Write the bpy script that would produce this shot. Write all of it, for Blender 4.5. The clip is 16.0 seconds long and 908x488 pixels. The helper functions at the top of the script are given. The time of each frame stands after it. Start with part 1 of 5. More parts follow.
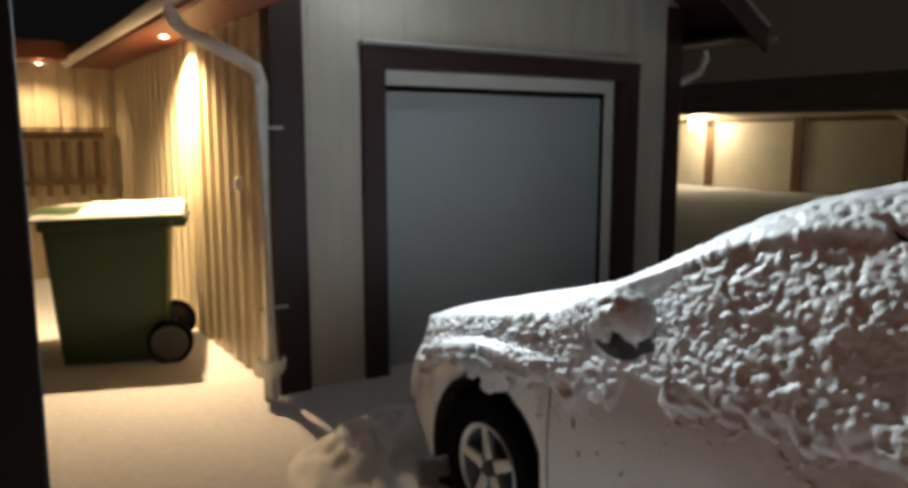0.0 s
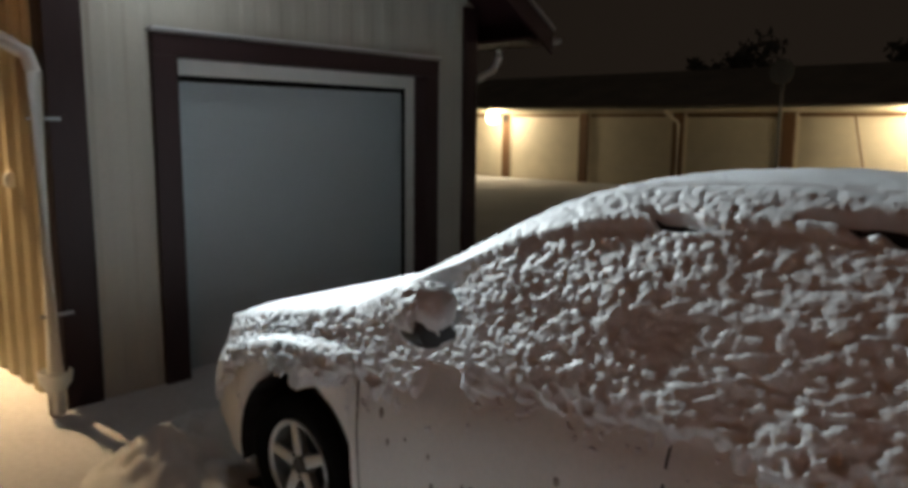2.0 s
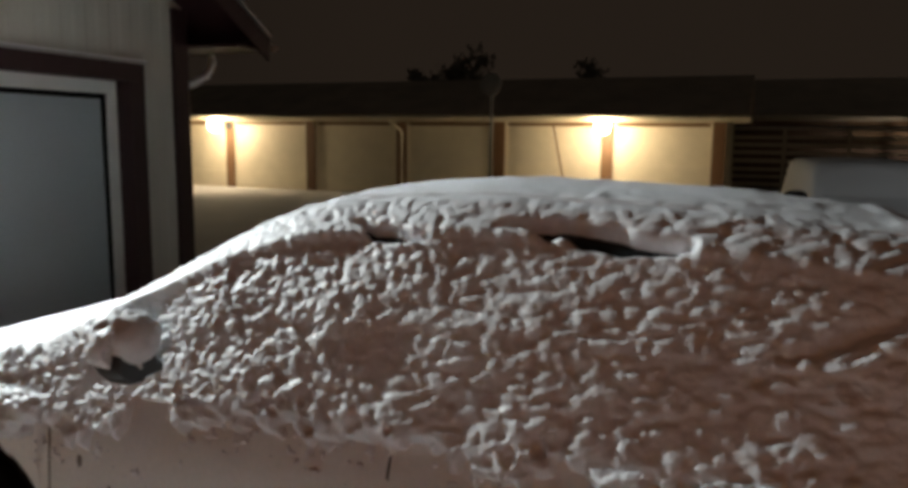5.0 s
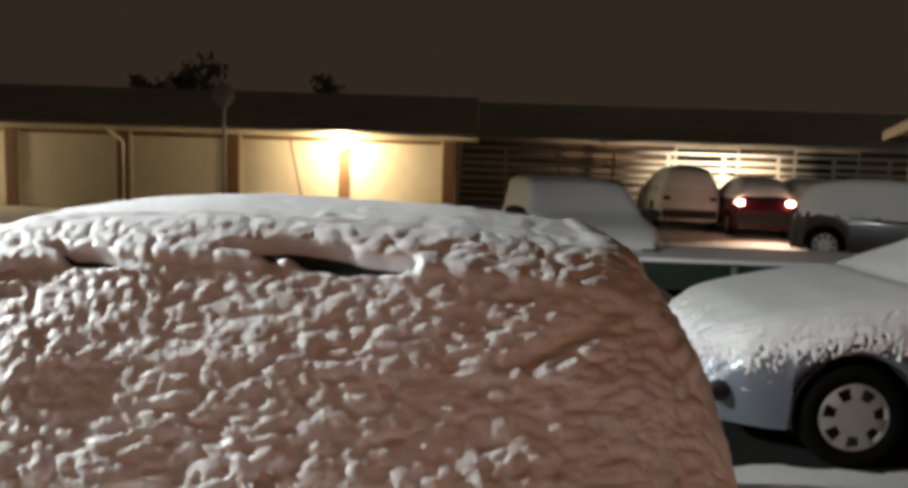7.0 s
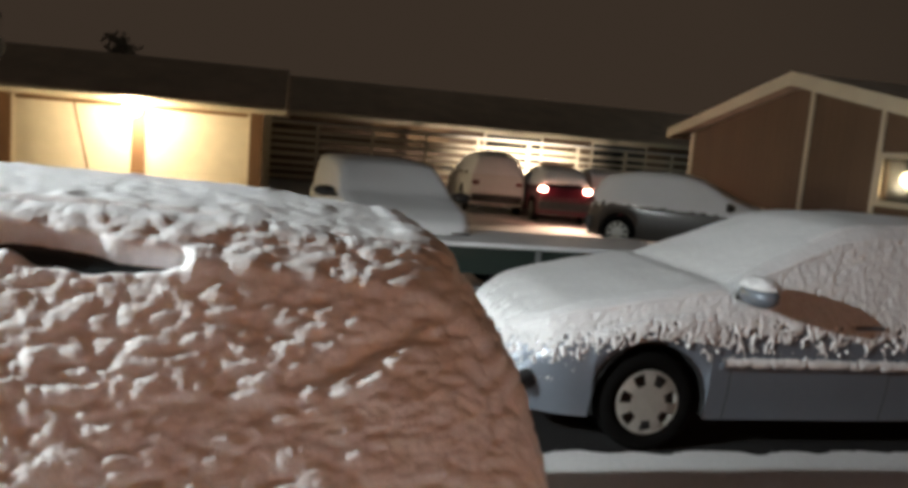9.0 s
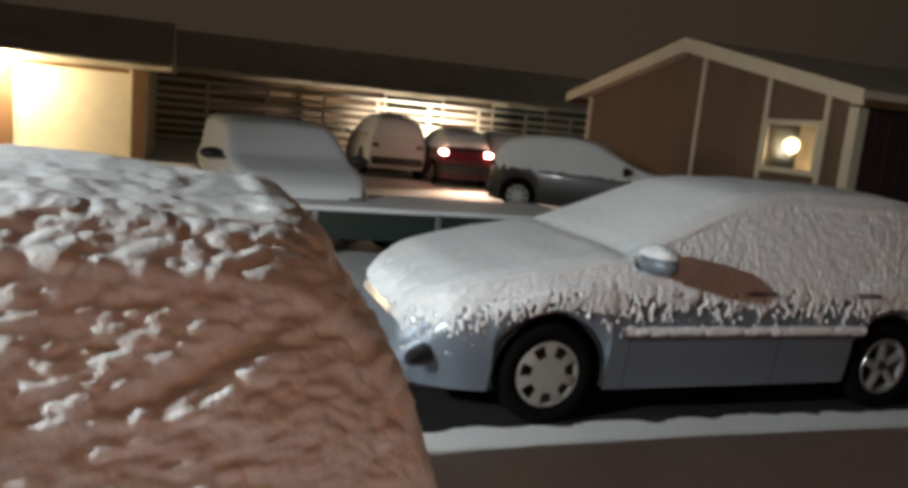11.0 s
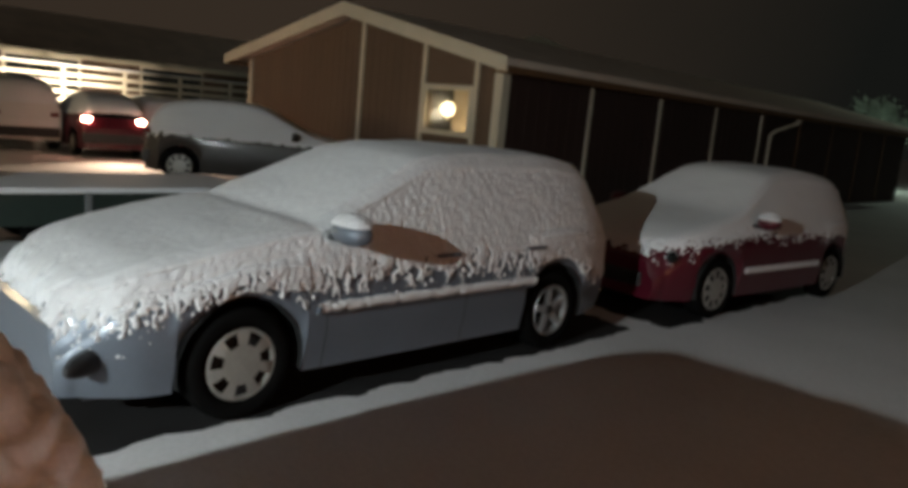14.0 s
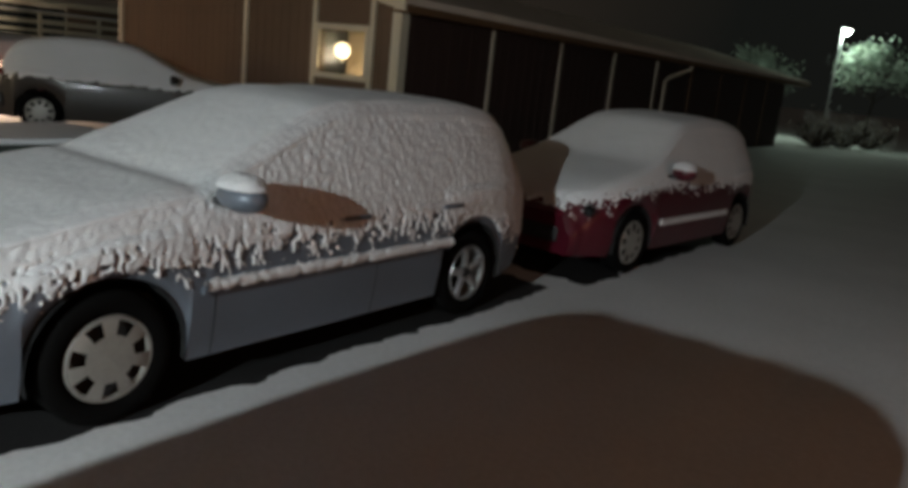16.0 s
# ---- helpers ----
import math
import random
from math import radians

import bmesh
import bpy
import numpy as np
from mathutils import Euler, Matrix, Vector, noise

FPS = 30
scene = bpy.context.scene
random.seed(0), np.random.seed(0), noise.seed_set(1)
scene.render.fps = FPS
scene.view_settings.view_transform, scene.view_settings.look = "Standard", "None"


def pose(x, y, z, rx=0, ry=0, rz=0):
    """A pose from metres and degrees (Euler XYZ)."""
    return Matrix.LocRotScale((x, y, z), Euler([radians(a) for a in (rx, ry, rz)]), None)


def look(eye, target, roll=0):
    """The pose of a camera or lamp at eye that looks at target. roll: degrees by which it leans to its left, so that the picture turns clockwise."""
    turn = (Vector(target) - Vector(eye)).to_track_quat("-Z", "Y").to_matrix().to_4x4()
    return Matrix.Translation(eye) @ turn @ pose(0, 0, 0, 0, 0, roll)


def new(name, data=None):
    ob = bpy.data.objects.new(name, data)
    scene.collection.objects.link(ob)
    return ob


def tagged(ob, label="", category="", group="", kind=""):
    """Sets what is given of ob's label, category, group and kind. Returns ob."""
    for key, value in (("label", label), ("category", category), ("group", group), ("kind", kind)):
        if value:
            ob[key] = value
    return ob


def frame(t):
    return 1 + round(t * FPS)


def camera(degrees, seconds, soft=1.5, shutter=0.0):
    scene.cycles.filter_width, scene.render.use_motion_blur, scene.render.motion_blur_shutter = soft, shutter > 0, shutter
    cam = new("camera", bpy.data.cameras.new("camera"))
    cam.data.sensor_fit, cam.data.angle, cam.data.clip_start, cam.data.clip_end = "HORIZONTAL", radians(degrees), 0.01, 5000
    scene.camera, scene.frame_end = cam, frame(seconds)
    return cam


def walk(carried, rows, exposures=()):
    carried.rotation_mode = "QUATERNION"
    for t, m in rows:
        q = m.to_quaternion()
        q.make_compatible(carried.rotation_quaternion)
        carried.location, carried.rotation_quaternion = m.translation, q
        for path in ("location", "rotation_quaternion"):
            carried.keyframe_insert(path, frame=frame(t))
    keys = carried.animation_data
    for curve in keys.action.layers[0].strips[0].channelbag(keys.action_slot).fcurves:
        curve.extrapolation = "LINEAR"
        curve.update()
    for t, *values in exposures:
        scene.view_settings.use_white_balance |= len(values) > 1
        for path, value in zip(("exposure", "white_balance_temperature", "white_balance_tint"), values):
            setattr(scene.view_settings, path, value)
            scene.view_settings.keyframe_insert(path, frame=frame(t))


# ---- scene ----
cam = camera(62.0, 16.0, soft=4.2)
PATH = [
    (0, (0.729, -0.011, 1.69), (1.812, 1.645, 1.403), -0.0),
    (0.5, (0.724, -0.013, 1.691), (1.838, 1.623, 1.404), -0.3),
    (1, (0.726, -0.019, 1.692), (1.923, 1.554, 1.39), -0.3),
    (1.5, (0.712, -0.033, 1.695), (2.075, 1.396, 1.38), 0.1),
    (2, (0.709, -0.052, 1.707), (2.175, 1.274, 1.401), 0.6),
    (2.5, (0.69, -0.072, 1.711), (2.297, 1.078, 1.409), 0.9),
    (3, (0.702, -0.07, 1.706), (2.387, 0.962, 1.401), 0.9),
    (3.2, (0.688, -0.069, 1.713), (2.419, 0.88, 1.389), 1.4),
    (5.3, (0.796, -0.082, 1.726), (2.669, 0.573, 1.474), 0.7),
    (5.5, (0.798, -0.094, 1.735), (2.703, 0.468, 1.498), 1.0),
    (6, (0.792, -0.11, 1.738), (2.744, 0.262, 1.514), 1.2),
    (6.5, (0.81, -0.112, 1.744), (2.785, 0.121, 1.533), 2.2),
    (7, (0.83, -0.108, 1.732), (2.815, -0.024, 1.506), 1.9),
    (7.5, (0.892, -0.144, 1.73), (2.879, -0.132, 1.497), 2.1),
    (8, (0.975, -0.174, 1.733), (2.96, -0.219, 1.493), 3.5),
    (8.5, (1.054, -0.161, 1.724), (3.006, -0.517, 1.477), 3.9),
    (9, (1.116, -0.149, 1.731), (3.057, -0.561, 1.48), 4.8),
    (11.3, (1.461, -0.262, 1.738), (3.286, -1.014, 1.412), 5.5),
    (11.5, (1.532, -0.248, 1.738), (3.328, -1.071, 1.432), 5.4),
    (12, (1.587, -0.219, 1.739), (3.349, -1.13, 1.486), 5.3),
    (12.5, (1.563, -0.204, 1.738), (3.234, -1.251, 1.398), 5.1),
    (13, (1.596, -0.226, 1.722), (3.156, -1.432, 1.389), 5.4),
    (13.5, (1.634, -0.23, 1.714), (3.13, -1.508, 1.355), 5.5),
    (14, (1.699, -0.326, 1.716), (3.098, -1.716, 1.383), 5.4),
    (14.5, (1.787, -0.459, 1.739), (3.093, -1.938, 1.412), 6.1),
    (15, (1.907, -0.544, 1.732), (3.203, -2.028, 1.388), 6.5),
    (15.5, (2.035, -0.592, 1.724), (3.244, -2.146, 1.374), 6.6),
    (16, (2.171, -0.673, 1.692), (3.337, -2.236, 1.247), 6.0),
]
walk(cam, [(t, look(eye, target, roll)) for t, eye, target, roll in PATH],
     exposures=((0, -0.6, 6500, 10), (1.5, -0.83, 6500, 10), (3.0, -0.95, 6600, 11), (5.5, -0.4, 6900, 13), (7.0, 0.25, 7100, 14), (9.0, 0.65, 6900, 13), (11.5, 0.55, 6800, 11), (12.5, 0.42, 6800, 10), (14.5, 0.45, 6800, 10), (16.0, 0.34, 6700, 10)))

# ---------------------------------------------------------------- light
world = bpy.data.worlds.new("night_sky")
scene.world = world
world.use_nodes = True
wn = world.node_tree.nodes
wl = world.node_tree.links
bg = wn["Background"]
coord = wn.new("ShaderNodeTexCoord")
split = wn.new("ShaderNodeSeparateXYZ")
wl.new(coord.outputs["Generated"], split.inputs[0])
# low cloud lit by the town: brown glow over the car park, dark elsewhere
glow = wn.new("ShaderNodeMapRange")
glow.inputs["From Min"].default_value = 0.25
glow.inputs["From Max"].default_value = 1.0
wl.new(split.outputs["X"], glow.inputs["Value"])
cloud = wn.new("ShaderNodeTexNoise")
cloud.inputs["Scale"].default_value = 2.2
cloud.inputs["Detail"].default_value = 3.0
wl.new(coord.outputs["Generated"], cloud.inputs["Vector"])
mixv = wn.new("ShaderNodeMath")
mixv.operation = "MULTIPLY_ADD"
mixv.inputs[1].default_value = 0.35
wl.new(cloud.outputs["Fac"], mixv.inputs[0])
wl.new(glow.outputs[0], mixv.inputs[2])
zenith = wn.new("ShaderNodeMapRange")
zenith.inputs["From Min"].default_value, zenith.inputs["From Max"].default_value = 0.3, 0.9
zenith.inputs["To Max"].default_value = 0.2
wl.new(split.outputs["Z"], zenith.inputs["Value"])
both = wn.new("ShaderNodeMath")
both.operation = "ADD"
wl.new(mixv.outputs[0], both.inputs[0])
wl.new(zenith.outputs[0], both.inputs[1])
ramp = wn.new("ShaderNodeValToRGB")
ramp.color_ramp.elements[0].position = 0.25
ramp.color_ramp.elements[0].color = (0.005, 0.0055, 0.005, 1)
ramp.color_ramp.elements[1].position = 1.1
ramp.color_ramp.elements[1].color = (0.024, 0.0175, 0.0128, 1)
wl.new(both.outputs[0], ramp.inputs["Fac"])
wl.new(ramp.outputs["Color"], bg.inputs["Color"])
bg.inputs["Strength"].default_value = 1.0


def lamp(name, kind, m, energy, colour, **settings):
    data = bpy.data.lights.new(name, kind)
    data.energy, data.color = energy, colour
    if "size" in settings and kind == "AREA":
        data.size = settings["size"]
    if "radius" in settings:
        data.shadow_soft_size = settings["radius"]
    if "spot" in settings:
        data.spot_size = radians(settings["spot"])
        data.spot_blend = settings.get("blend", 0.5)
    if "angle" in settings:
        data.angle = radians(settings["angle"])
    ob = new(name, data)
    ob.matrix_world = m
    return ob


# unseen warm lamp added on the house wall behind the path, lighting the cars
lamp("added_warm_light", "POINT", pose(-2.75, -1.9, 2.3), 91, (1.0, 0.43, 0.21), radius=0.12)
# lamp over the garage door
lamp("garage_lamp_light", "SPOT", look((2.97, 4.10, 2.78), (4.1, -4.0, 1.0)), 1080, (0.86, 0.97, 1.0), spot=120, blend=0.55, radius=0.03)
lamp("garage_lamp_spill", "POINT", pose(2.97, 4.0, 2.78), 9, (0.86, 0.97, 1.0), radius=0.05)
# recessed lamps in the soffit over the side wall
for xx, yy in ((2.13, 6.2), (1.54, 9.32)):
    lamp("soffit_lamp_light", "SPOT", look((xx, yy, 2.39), (xx + 0.05 * (xx > 2), yy + 0.05 * (xx < 2), 0)), 900 if xx > 2 else 95, (1.0, 0.70, 0.38), spot=138, blend=1.0, radius=0.03)
# wall lamps of the garage row
for yy in (16.39, 3.85):
    lamp("row_lamp_light", "POINT", pose(20.70, yy, 1.70), 74, (1.0, 0.85, 0.60), radius=0.1)
# headlamps of the car by the fence
lamp("headlamp_light", "SPOT", look((24.3, -7.7, 0.75), (28, -7.8, 1.2)), 1500, (1.0, 0.86, 0.70), spot=104, blend=0.9, radius=0.1)
lamp("reversing_lamp_light", "SPOT", look((19.6, -7.0, 0.95), (12, -5.2, -0.6)), 400, (1.0, 0.72, 0.52), spot=105, blend=0.9, radius=0.15)
# street lamp far down the lane
lamp("street_lamp_light", "POINT", pose(11.43, -44.9, 5.55), 420, (0.75, 1.0, 0.82), radius=0.15)


# ---------------------------------------------------------------- materials
def mat(name, colour, rough=0.6, metal=0.0, vary=0.12, scale=6.0, bump=0.0, bscale=40.0, spec=None, fine=60.0, coat=0.0, emit=None, glow_strength=0.0, stretch=None):
    m = bpy.data.materials.new(name)
    m.use_nodes = True
    n, l = m.node_tree.nodes, m.node_tree.links
    b = n["Principled BSDF"]
    b.inputs["Roughness"].default_value = rough
    b.inputs["Metallic"].default_value = metal
    if spec is not None:
        b.inputs["Specular IOR Level"].default_value = spec
    if coat:
        b.inputs["Coat Weight"].default_value = coat
        b.inputs["Coat Roughness"].default_value = 0.12
    tc = n.new("ShaderNodeTexCoord")
    vec = tc.outputs["Object"]
    if stretch:
        mp = n.new("ShaderNodeMapping")
        mp.inputs["Scale"].default_value = stretch
        l.new(vec, mp.inputs["Vector"])
        vec = mp.outputs["Vector"]
    n1 = n.new("ShaderNodeTexNoise")
    n1.inputs["Scale"].default_value = scale
    n1.inputs["Detail"].default_value = 5
    l.new(vec, n1.inputs["Vector"])
    n2 = n.new("ShaderNodeTexNoise")
    n2.inputs["Scale"].default_value = fine
    n2.inputs["Detail"].default_value = 3
    l.new(vec, n2.inputs["Vector"])
    add = n.new("ShaderNodeMath")
    add.operation = "ADD"
    l.new(n1.outputs["Fac"], add.inputs[0])
    l.new(n2.outputs["Fac"], add.inputs[1])
    r = n.new("ShaderNodeMapRange")
    r.inputs["From Min"].default_value, r.inputs["From Max"].default_value = 0.65, 1.35
    r.inputs["To Min"].default_value, r.inputs["To Max"].default_value = 1 - vary, 1 + vary
    l.new(add.outputs[0], r.inputs["Value"])
    mul = n.new("ShaderNodeVectorMath")
    mul.operation = "SCALE"
    mul.inputs[0].default_value = colour[:3]
    l.new(r.outputs[0], mul.inputs["Scale"])
    l.new(mul.outputs[0], b.inputs["Base Color"])
    rr = n.new("ShaderNodeMapRange")
    rr.inputs["To Min"].default_value, rr.inputs["To Max"].default_value = max(0.02, rough - 0.1), min(1, rough + 0.1)
    l.new(n1.outputs["Fac"], rr.inputs["Value"])
    l.new(rr.outputs[0], b.inputs["Roughness"])
    if bump:
        n3 = n.new("ShaderNodeTexNoise")
        n3.inputs["Scale"].default_value = bscale
        n3.inputs["Detail"].default_value = 6
        l.new(vec, n3.inputs["Vector"])
        bp = n.new("ShaderNodeBump")
        bp.inputs["Strength"].default_value = 1.0
        bp.inputs["Distance"].default_value = bump
        l.new(n3.outputs["Fac"], bp.inputs["Height"])
        l.new(bp.outputs["Normal"], b.inputs["Normal"])
    if emit:
        b.inputs["Emission Color"].default_value = (*emit, 1)
        b.inputs["Emission Strength"].default_value = glow_strength
    return m


SNOW = mat("snow", (0.80, 0.81, 0.83), 0.75, vary=0.05, scale=1.5, bump=0.003, bscale=40, fine=90, spec=0.3)
SNOW_WET = mat("wet_snow", (0.76, 0.77, 0.79), 0.5, vary=0.08, scale=9, bump=0.003, bscale=80, fine=120, spec=0.5)
SNOW_GROUND = mat("trodden_snow", (0.72, 0.72, 0.73), 0.8, vary=0.1, scale=0.8, bump=0.006, bscale=7, fine=30, spec=0.25)
for _m, _w in ((SNOW, 0.2), (SNOW_WET, 0.5)):
    _p = _m.node_tree.nodes["Principled BSDF"]
    _p.inputs["Subsurface Weight"].default_value = _w
    _p.inputs["Subsurface Radius"].default_value = (1.0, 1.0, 1.0)
    _p.inputs["Subsurface Scale"].default_value = 0.010
CREAM = mat("cream_paint", (0.62, 0.53, 0.36), 0.5, vary=0.07, scale=2.0, bump=0.001, bscale=150)
GREY_CREAM = mat("pale_grey_paint", (0.50, 0.48, 0.42), 0.55, vary=0.07, scale=2.0, bump=0.001, bscale=150)
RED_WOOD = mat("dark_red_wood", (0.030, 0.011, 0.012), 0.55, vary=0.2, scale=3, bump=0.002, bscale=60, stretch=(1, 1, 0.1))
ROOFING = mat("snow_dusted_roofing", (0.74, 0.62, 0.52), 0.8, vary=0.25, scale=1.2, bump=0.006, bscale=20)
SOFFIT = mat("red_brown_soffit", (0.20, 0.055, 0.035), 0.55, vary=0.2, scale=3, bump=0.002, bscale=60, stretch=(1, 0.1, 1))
DOOR_GREY = mat("grey_steel_door", (0.40, 0.44, 0.46), 0.5, vary=0.05, scale=1.5, bump=0.0006, bscale=220)
WHITE = mat("white_paint", (0.74, 0.73, 0.70), 0.45, vary=0.06, scale=3, bump=0.0008, bscale=120)
RUBBER = mat("black_rubber", (0.005, 0.005, 0.005), 0.9, vary=0.2, scale=12, bump=0.001, bscale=90, spec=0.06)
BLACK = mat("dark_underside", (0.012, 0.012, 0.013), 0.8, vary=0.2)
PLASTIC = mat("dark_plastic", (0.025, 0.026, 0.028), 0.45, vary=0.15, scale=10)
ALLOY = mat("silver_alloy", (0.62, 0.63, 0.64), 0.32, metal=0.8, vary=0.08, scale=12)
COVER = mat("silver_wheel_cover", (0.34, 0.335, 0.31), 0.45, metal=0.2, vary=0.1, scale=14)
GLASS = mat("car_glass", (0.02, 0.024, 0.026), 0.08, vary=0.1, spec=0.6)
BIN_GREEN = mat("green_plastic", (0.030, 0.062, 0.019), 0.42, vary=0.15, scale=5, bump=0.0006, bscale=200)
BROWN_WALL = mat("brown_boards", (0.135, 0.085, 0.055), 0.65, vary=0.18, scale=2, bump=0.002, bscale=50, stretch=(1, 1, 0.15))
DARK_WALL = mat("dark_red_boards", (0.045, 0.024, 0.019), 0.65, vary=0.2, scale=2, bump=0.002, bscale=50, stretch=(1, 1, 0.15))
POST_BROWN = mat("brown_post", (0.16, 0.085, 0.040), 0.6, vary=0.18, scale=4, stretch=(1, 1, 0.2))
TRIM = mat("cream_trim", (0.66, 0.60, 0.47), 0.5, vary=0.08, scale=3)
OLD_WOOD = mat("weathered_wood", (0.22, 0.14, 0.075), 0.7, vary=0.25, scale=4, bump=0.002, bscale=60, stretch=(0.2, 1, 1))
STEEL = mat("galvanised_steel", (0.45, 0.46, 0.47), 0.4, metal=0.8, vary=0.15, scale=15)
GREEN_SIDE = mat("dark_green_sheet", (0.022, 0.034, 0.028), 0.45, vary=0.15, scale=6)
BARK = mat("bark", (0.06, 0.045, 0.035), 0.85, vary=0.25, scale=12, bump=0.004, bscale=30)
ASPHALT = mat("wet_asphalt", (0.022, 0.022, 0.023), 0.7, vary=0.25, scale=4, bump=0.004, bscale=120, spec=0.25)
LEAF = mat("frosted_foliage", (0.30, 0.36, 0.30), 0.7, vary=0.25, scale=8)
DARK_LEAF = mat("dark_foliage", (0.42, 0.38, 0.33), 0.8, vary=0.3, scale=8)


def lit(name, colour, strength):
    return mat(name, (0.8, 0.8, 0.8), 0.4, emit=colour, glow_strength=strength)


BULB_WARM = lit("warm_bulb", (1.0, 0.80, 0.50), 130)
BULB_COOL = lit("cool_bulb", (0.9, 1.0, 1.0), 60)
BULB_GREEN = lit("street_bulb", (0.75, 1.0, 0.85), 80)
TAIL_ON = lit("lit_tail_lamp", (1.0, 0.45, 0.32), 36)
TAIL_RED = mat("red_lens", (0.14, 0.010, 0.008), 0.25, vary=0.1)
WINDOW_LAMP = lit("indoor_lamp", (1.0, 0.78, 0.46), 2.0)


# ---------------------------------------------------------------- mesh helpers
def mesh_from(name, verts, faces, material, smooth=False):
    me = bpy.data.meshes.new(name)
    me.from_pydata([tuple(v) for v in verts], [], [tuple(f) for f in faces])
    me.materials.append(material)
    if smooth:
        me.polygons.foreach_set("use_smooth", [True] * len(me.polygons))
    me.update()
    return me


def finish(name, bm, material, parent=None, label="", smooth=False):
    me = bpy.data.meshes.new(name)
    bmesh.ops.recalc_face_normals(bm, faces=bm.faces)
    bm.to_mesh(me)
    bm.free()
    me.materials.append(material)
    if smooth:
        me.polygons.foreach_set("use_smooth", [True] * len(me.polygons))
        me.set_sharp_from_angle(angle=radians(40))
    ob = new(name, me)
    ob.parent = parent
    if label:
        tagged(ob, label)
    return ob


def part(name, bm, material, parent, label="", smooth=False):
    return finish(name, bm, material, parent, label, smooth)


def add_box(bm, x0, y0, z0, x1, y1, z1, bevel=0.0, m=None):
    r = bmesh.ops.create_cube(bm, size=1)
    vs = r["verts"]
    bmesh.ops.scale(bm, vec=(abs(x1 - x0), abs(y1 - y0), abs(z1 - z0)), verts=vs)
    bmesh.ops.translate(bm, vec=((x0 + x1) / 2, (y0 + y1) / 2, (z0 + z1) / 2), verts=vs)
    if bevel:
        es = list({e for v in vs for e in v.link_edges})
        out = bmesh.ops.bevel(bm, geom=es, offset=bevel, segments=2, affect="EDGES", profile=0.5)
        vs = list({v for f in out["faces"] for v in f.verts} | {v for v in vs if v.is_valid})
    if m is not None:
        bmesh.ops.transform(bm, matrix=m, verts=vs)
    return vs


def box(x0, y0, z0, x1, y1, z1, bevel=0.0):
    bm = bmesh.new()
    add_box(bm, x0, y0, z0, x1, y1, z1, bevel)
    return bm


def add_cyl(bm, r, depth, m, seg=24, r2=None):
    out = bmesh.ops.create_cone(bm, cap_ends=True, segments=seg, radius1=r, radius2=r if r2 is None else r2, depth=depth, matrix=m)
    return out["verts"]


def cyl(r, depth, m, seg=24, r2=None):
    bm = bmesh.new()
    add_cyl(bm, r, depth, m, seg, r2)
    return bm


def tube(points, r, seg=10):
    """A bent pipe along points."""
    bm = bmesh.new()
    pts = [Vector(p) for p in points]
    rings = []
    for i, p in enumerate(pts):
        d = (pts[min(i + 1, len(pts) - 1)] - pts[max(i - 1, 0)]).normalized()
        q = d.to_track_quat("Z", "Y")
        rings.append([bm.verts.new(p + q @ Vector((r * math.cos(a), r * math.sin(a), 0))) for a in [2 * math.pi * k / seg for k in range(seg)]])
    for a, b in zip(rings, rings[1:]):
        for k in range(seg):
            bm.faces.new((a[k], a[(k + 1) % seg], b[(k + 1) % seg], b[k]))
    bm.faces.new(rings[0])
    bm.faces.new(rings[-1])
    return bm


def lathe(profile, seg=40, axis="X"):
    """Turns (radius, height) pairs round an axis."""
    bm = bmesh.new()
    rings = []
    for r, h in profile:
        ring = []
        for k in range(seg):
            a = 2 * math.pi * k / seg
            c, s = r * math.cos(a), r * math.sin(a)
            ring.append(bm.verts.new((h, c, s) if axis == "X" else (c, s, h)))
        rings.append(ring)
    for a, b in zip(rings, rings[1:]):
        for k in range(seg):
            bm.faces.new((a[k], a[(k + 1) % seg], b[(k + 1) % seg], b[k]))
    return bm


def empty(name, m, label, category, group=""):
    ob = new(name)
    ob.matrix_world = m
    return tagged(ob, label, category, group)


# ---------------------------------------------------------------- cell noise for snow
def hashed(i, j, k, s):
    h = (i * 374761393 + j * 668265263 + k * 2147483647 + s * 144665) & 0x7FFFFFFF
    h = ((h ^ (h >> 13)) * 1274126177) & 0x7FFFFFFF
    h = ((h ^ (h >> 16)) * 668265263) & 0x7FFFFFFF
    return ((h ^ (h >> 15)) & 0xFFFF) / 65535.0


def cells(p, scale, seed=0):
    """Distance to the nearest of scattered points, one to a cell."""
    q = p / scale
    base = np.floor(q).astype(np.int64)
    best = np.full(q.shape[:-1], 9.0)
    for a in (-1, 0, 1):
        for b in (-1, 0, 1):
            for c in (-1, 0, 1):
                i, j, k = base[..., 0] + a, base[..., 1] + b, base[..., 2] + c
                d = (i + hashed(i, j, k, seed) - q[..., 0]) ** 2 + (j + hashed(i, j, k, seed + 1) - q[..., 1]) ** 2 + (k + hashed(i, j, k, seed + 2) - q[..., 2]) ** 2
                best = np.minimum(best, d)
    return np.sqrt(best)


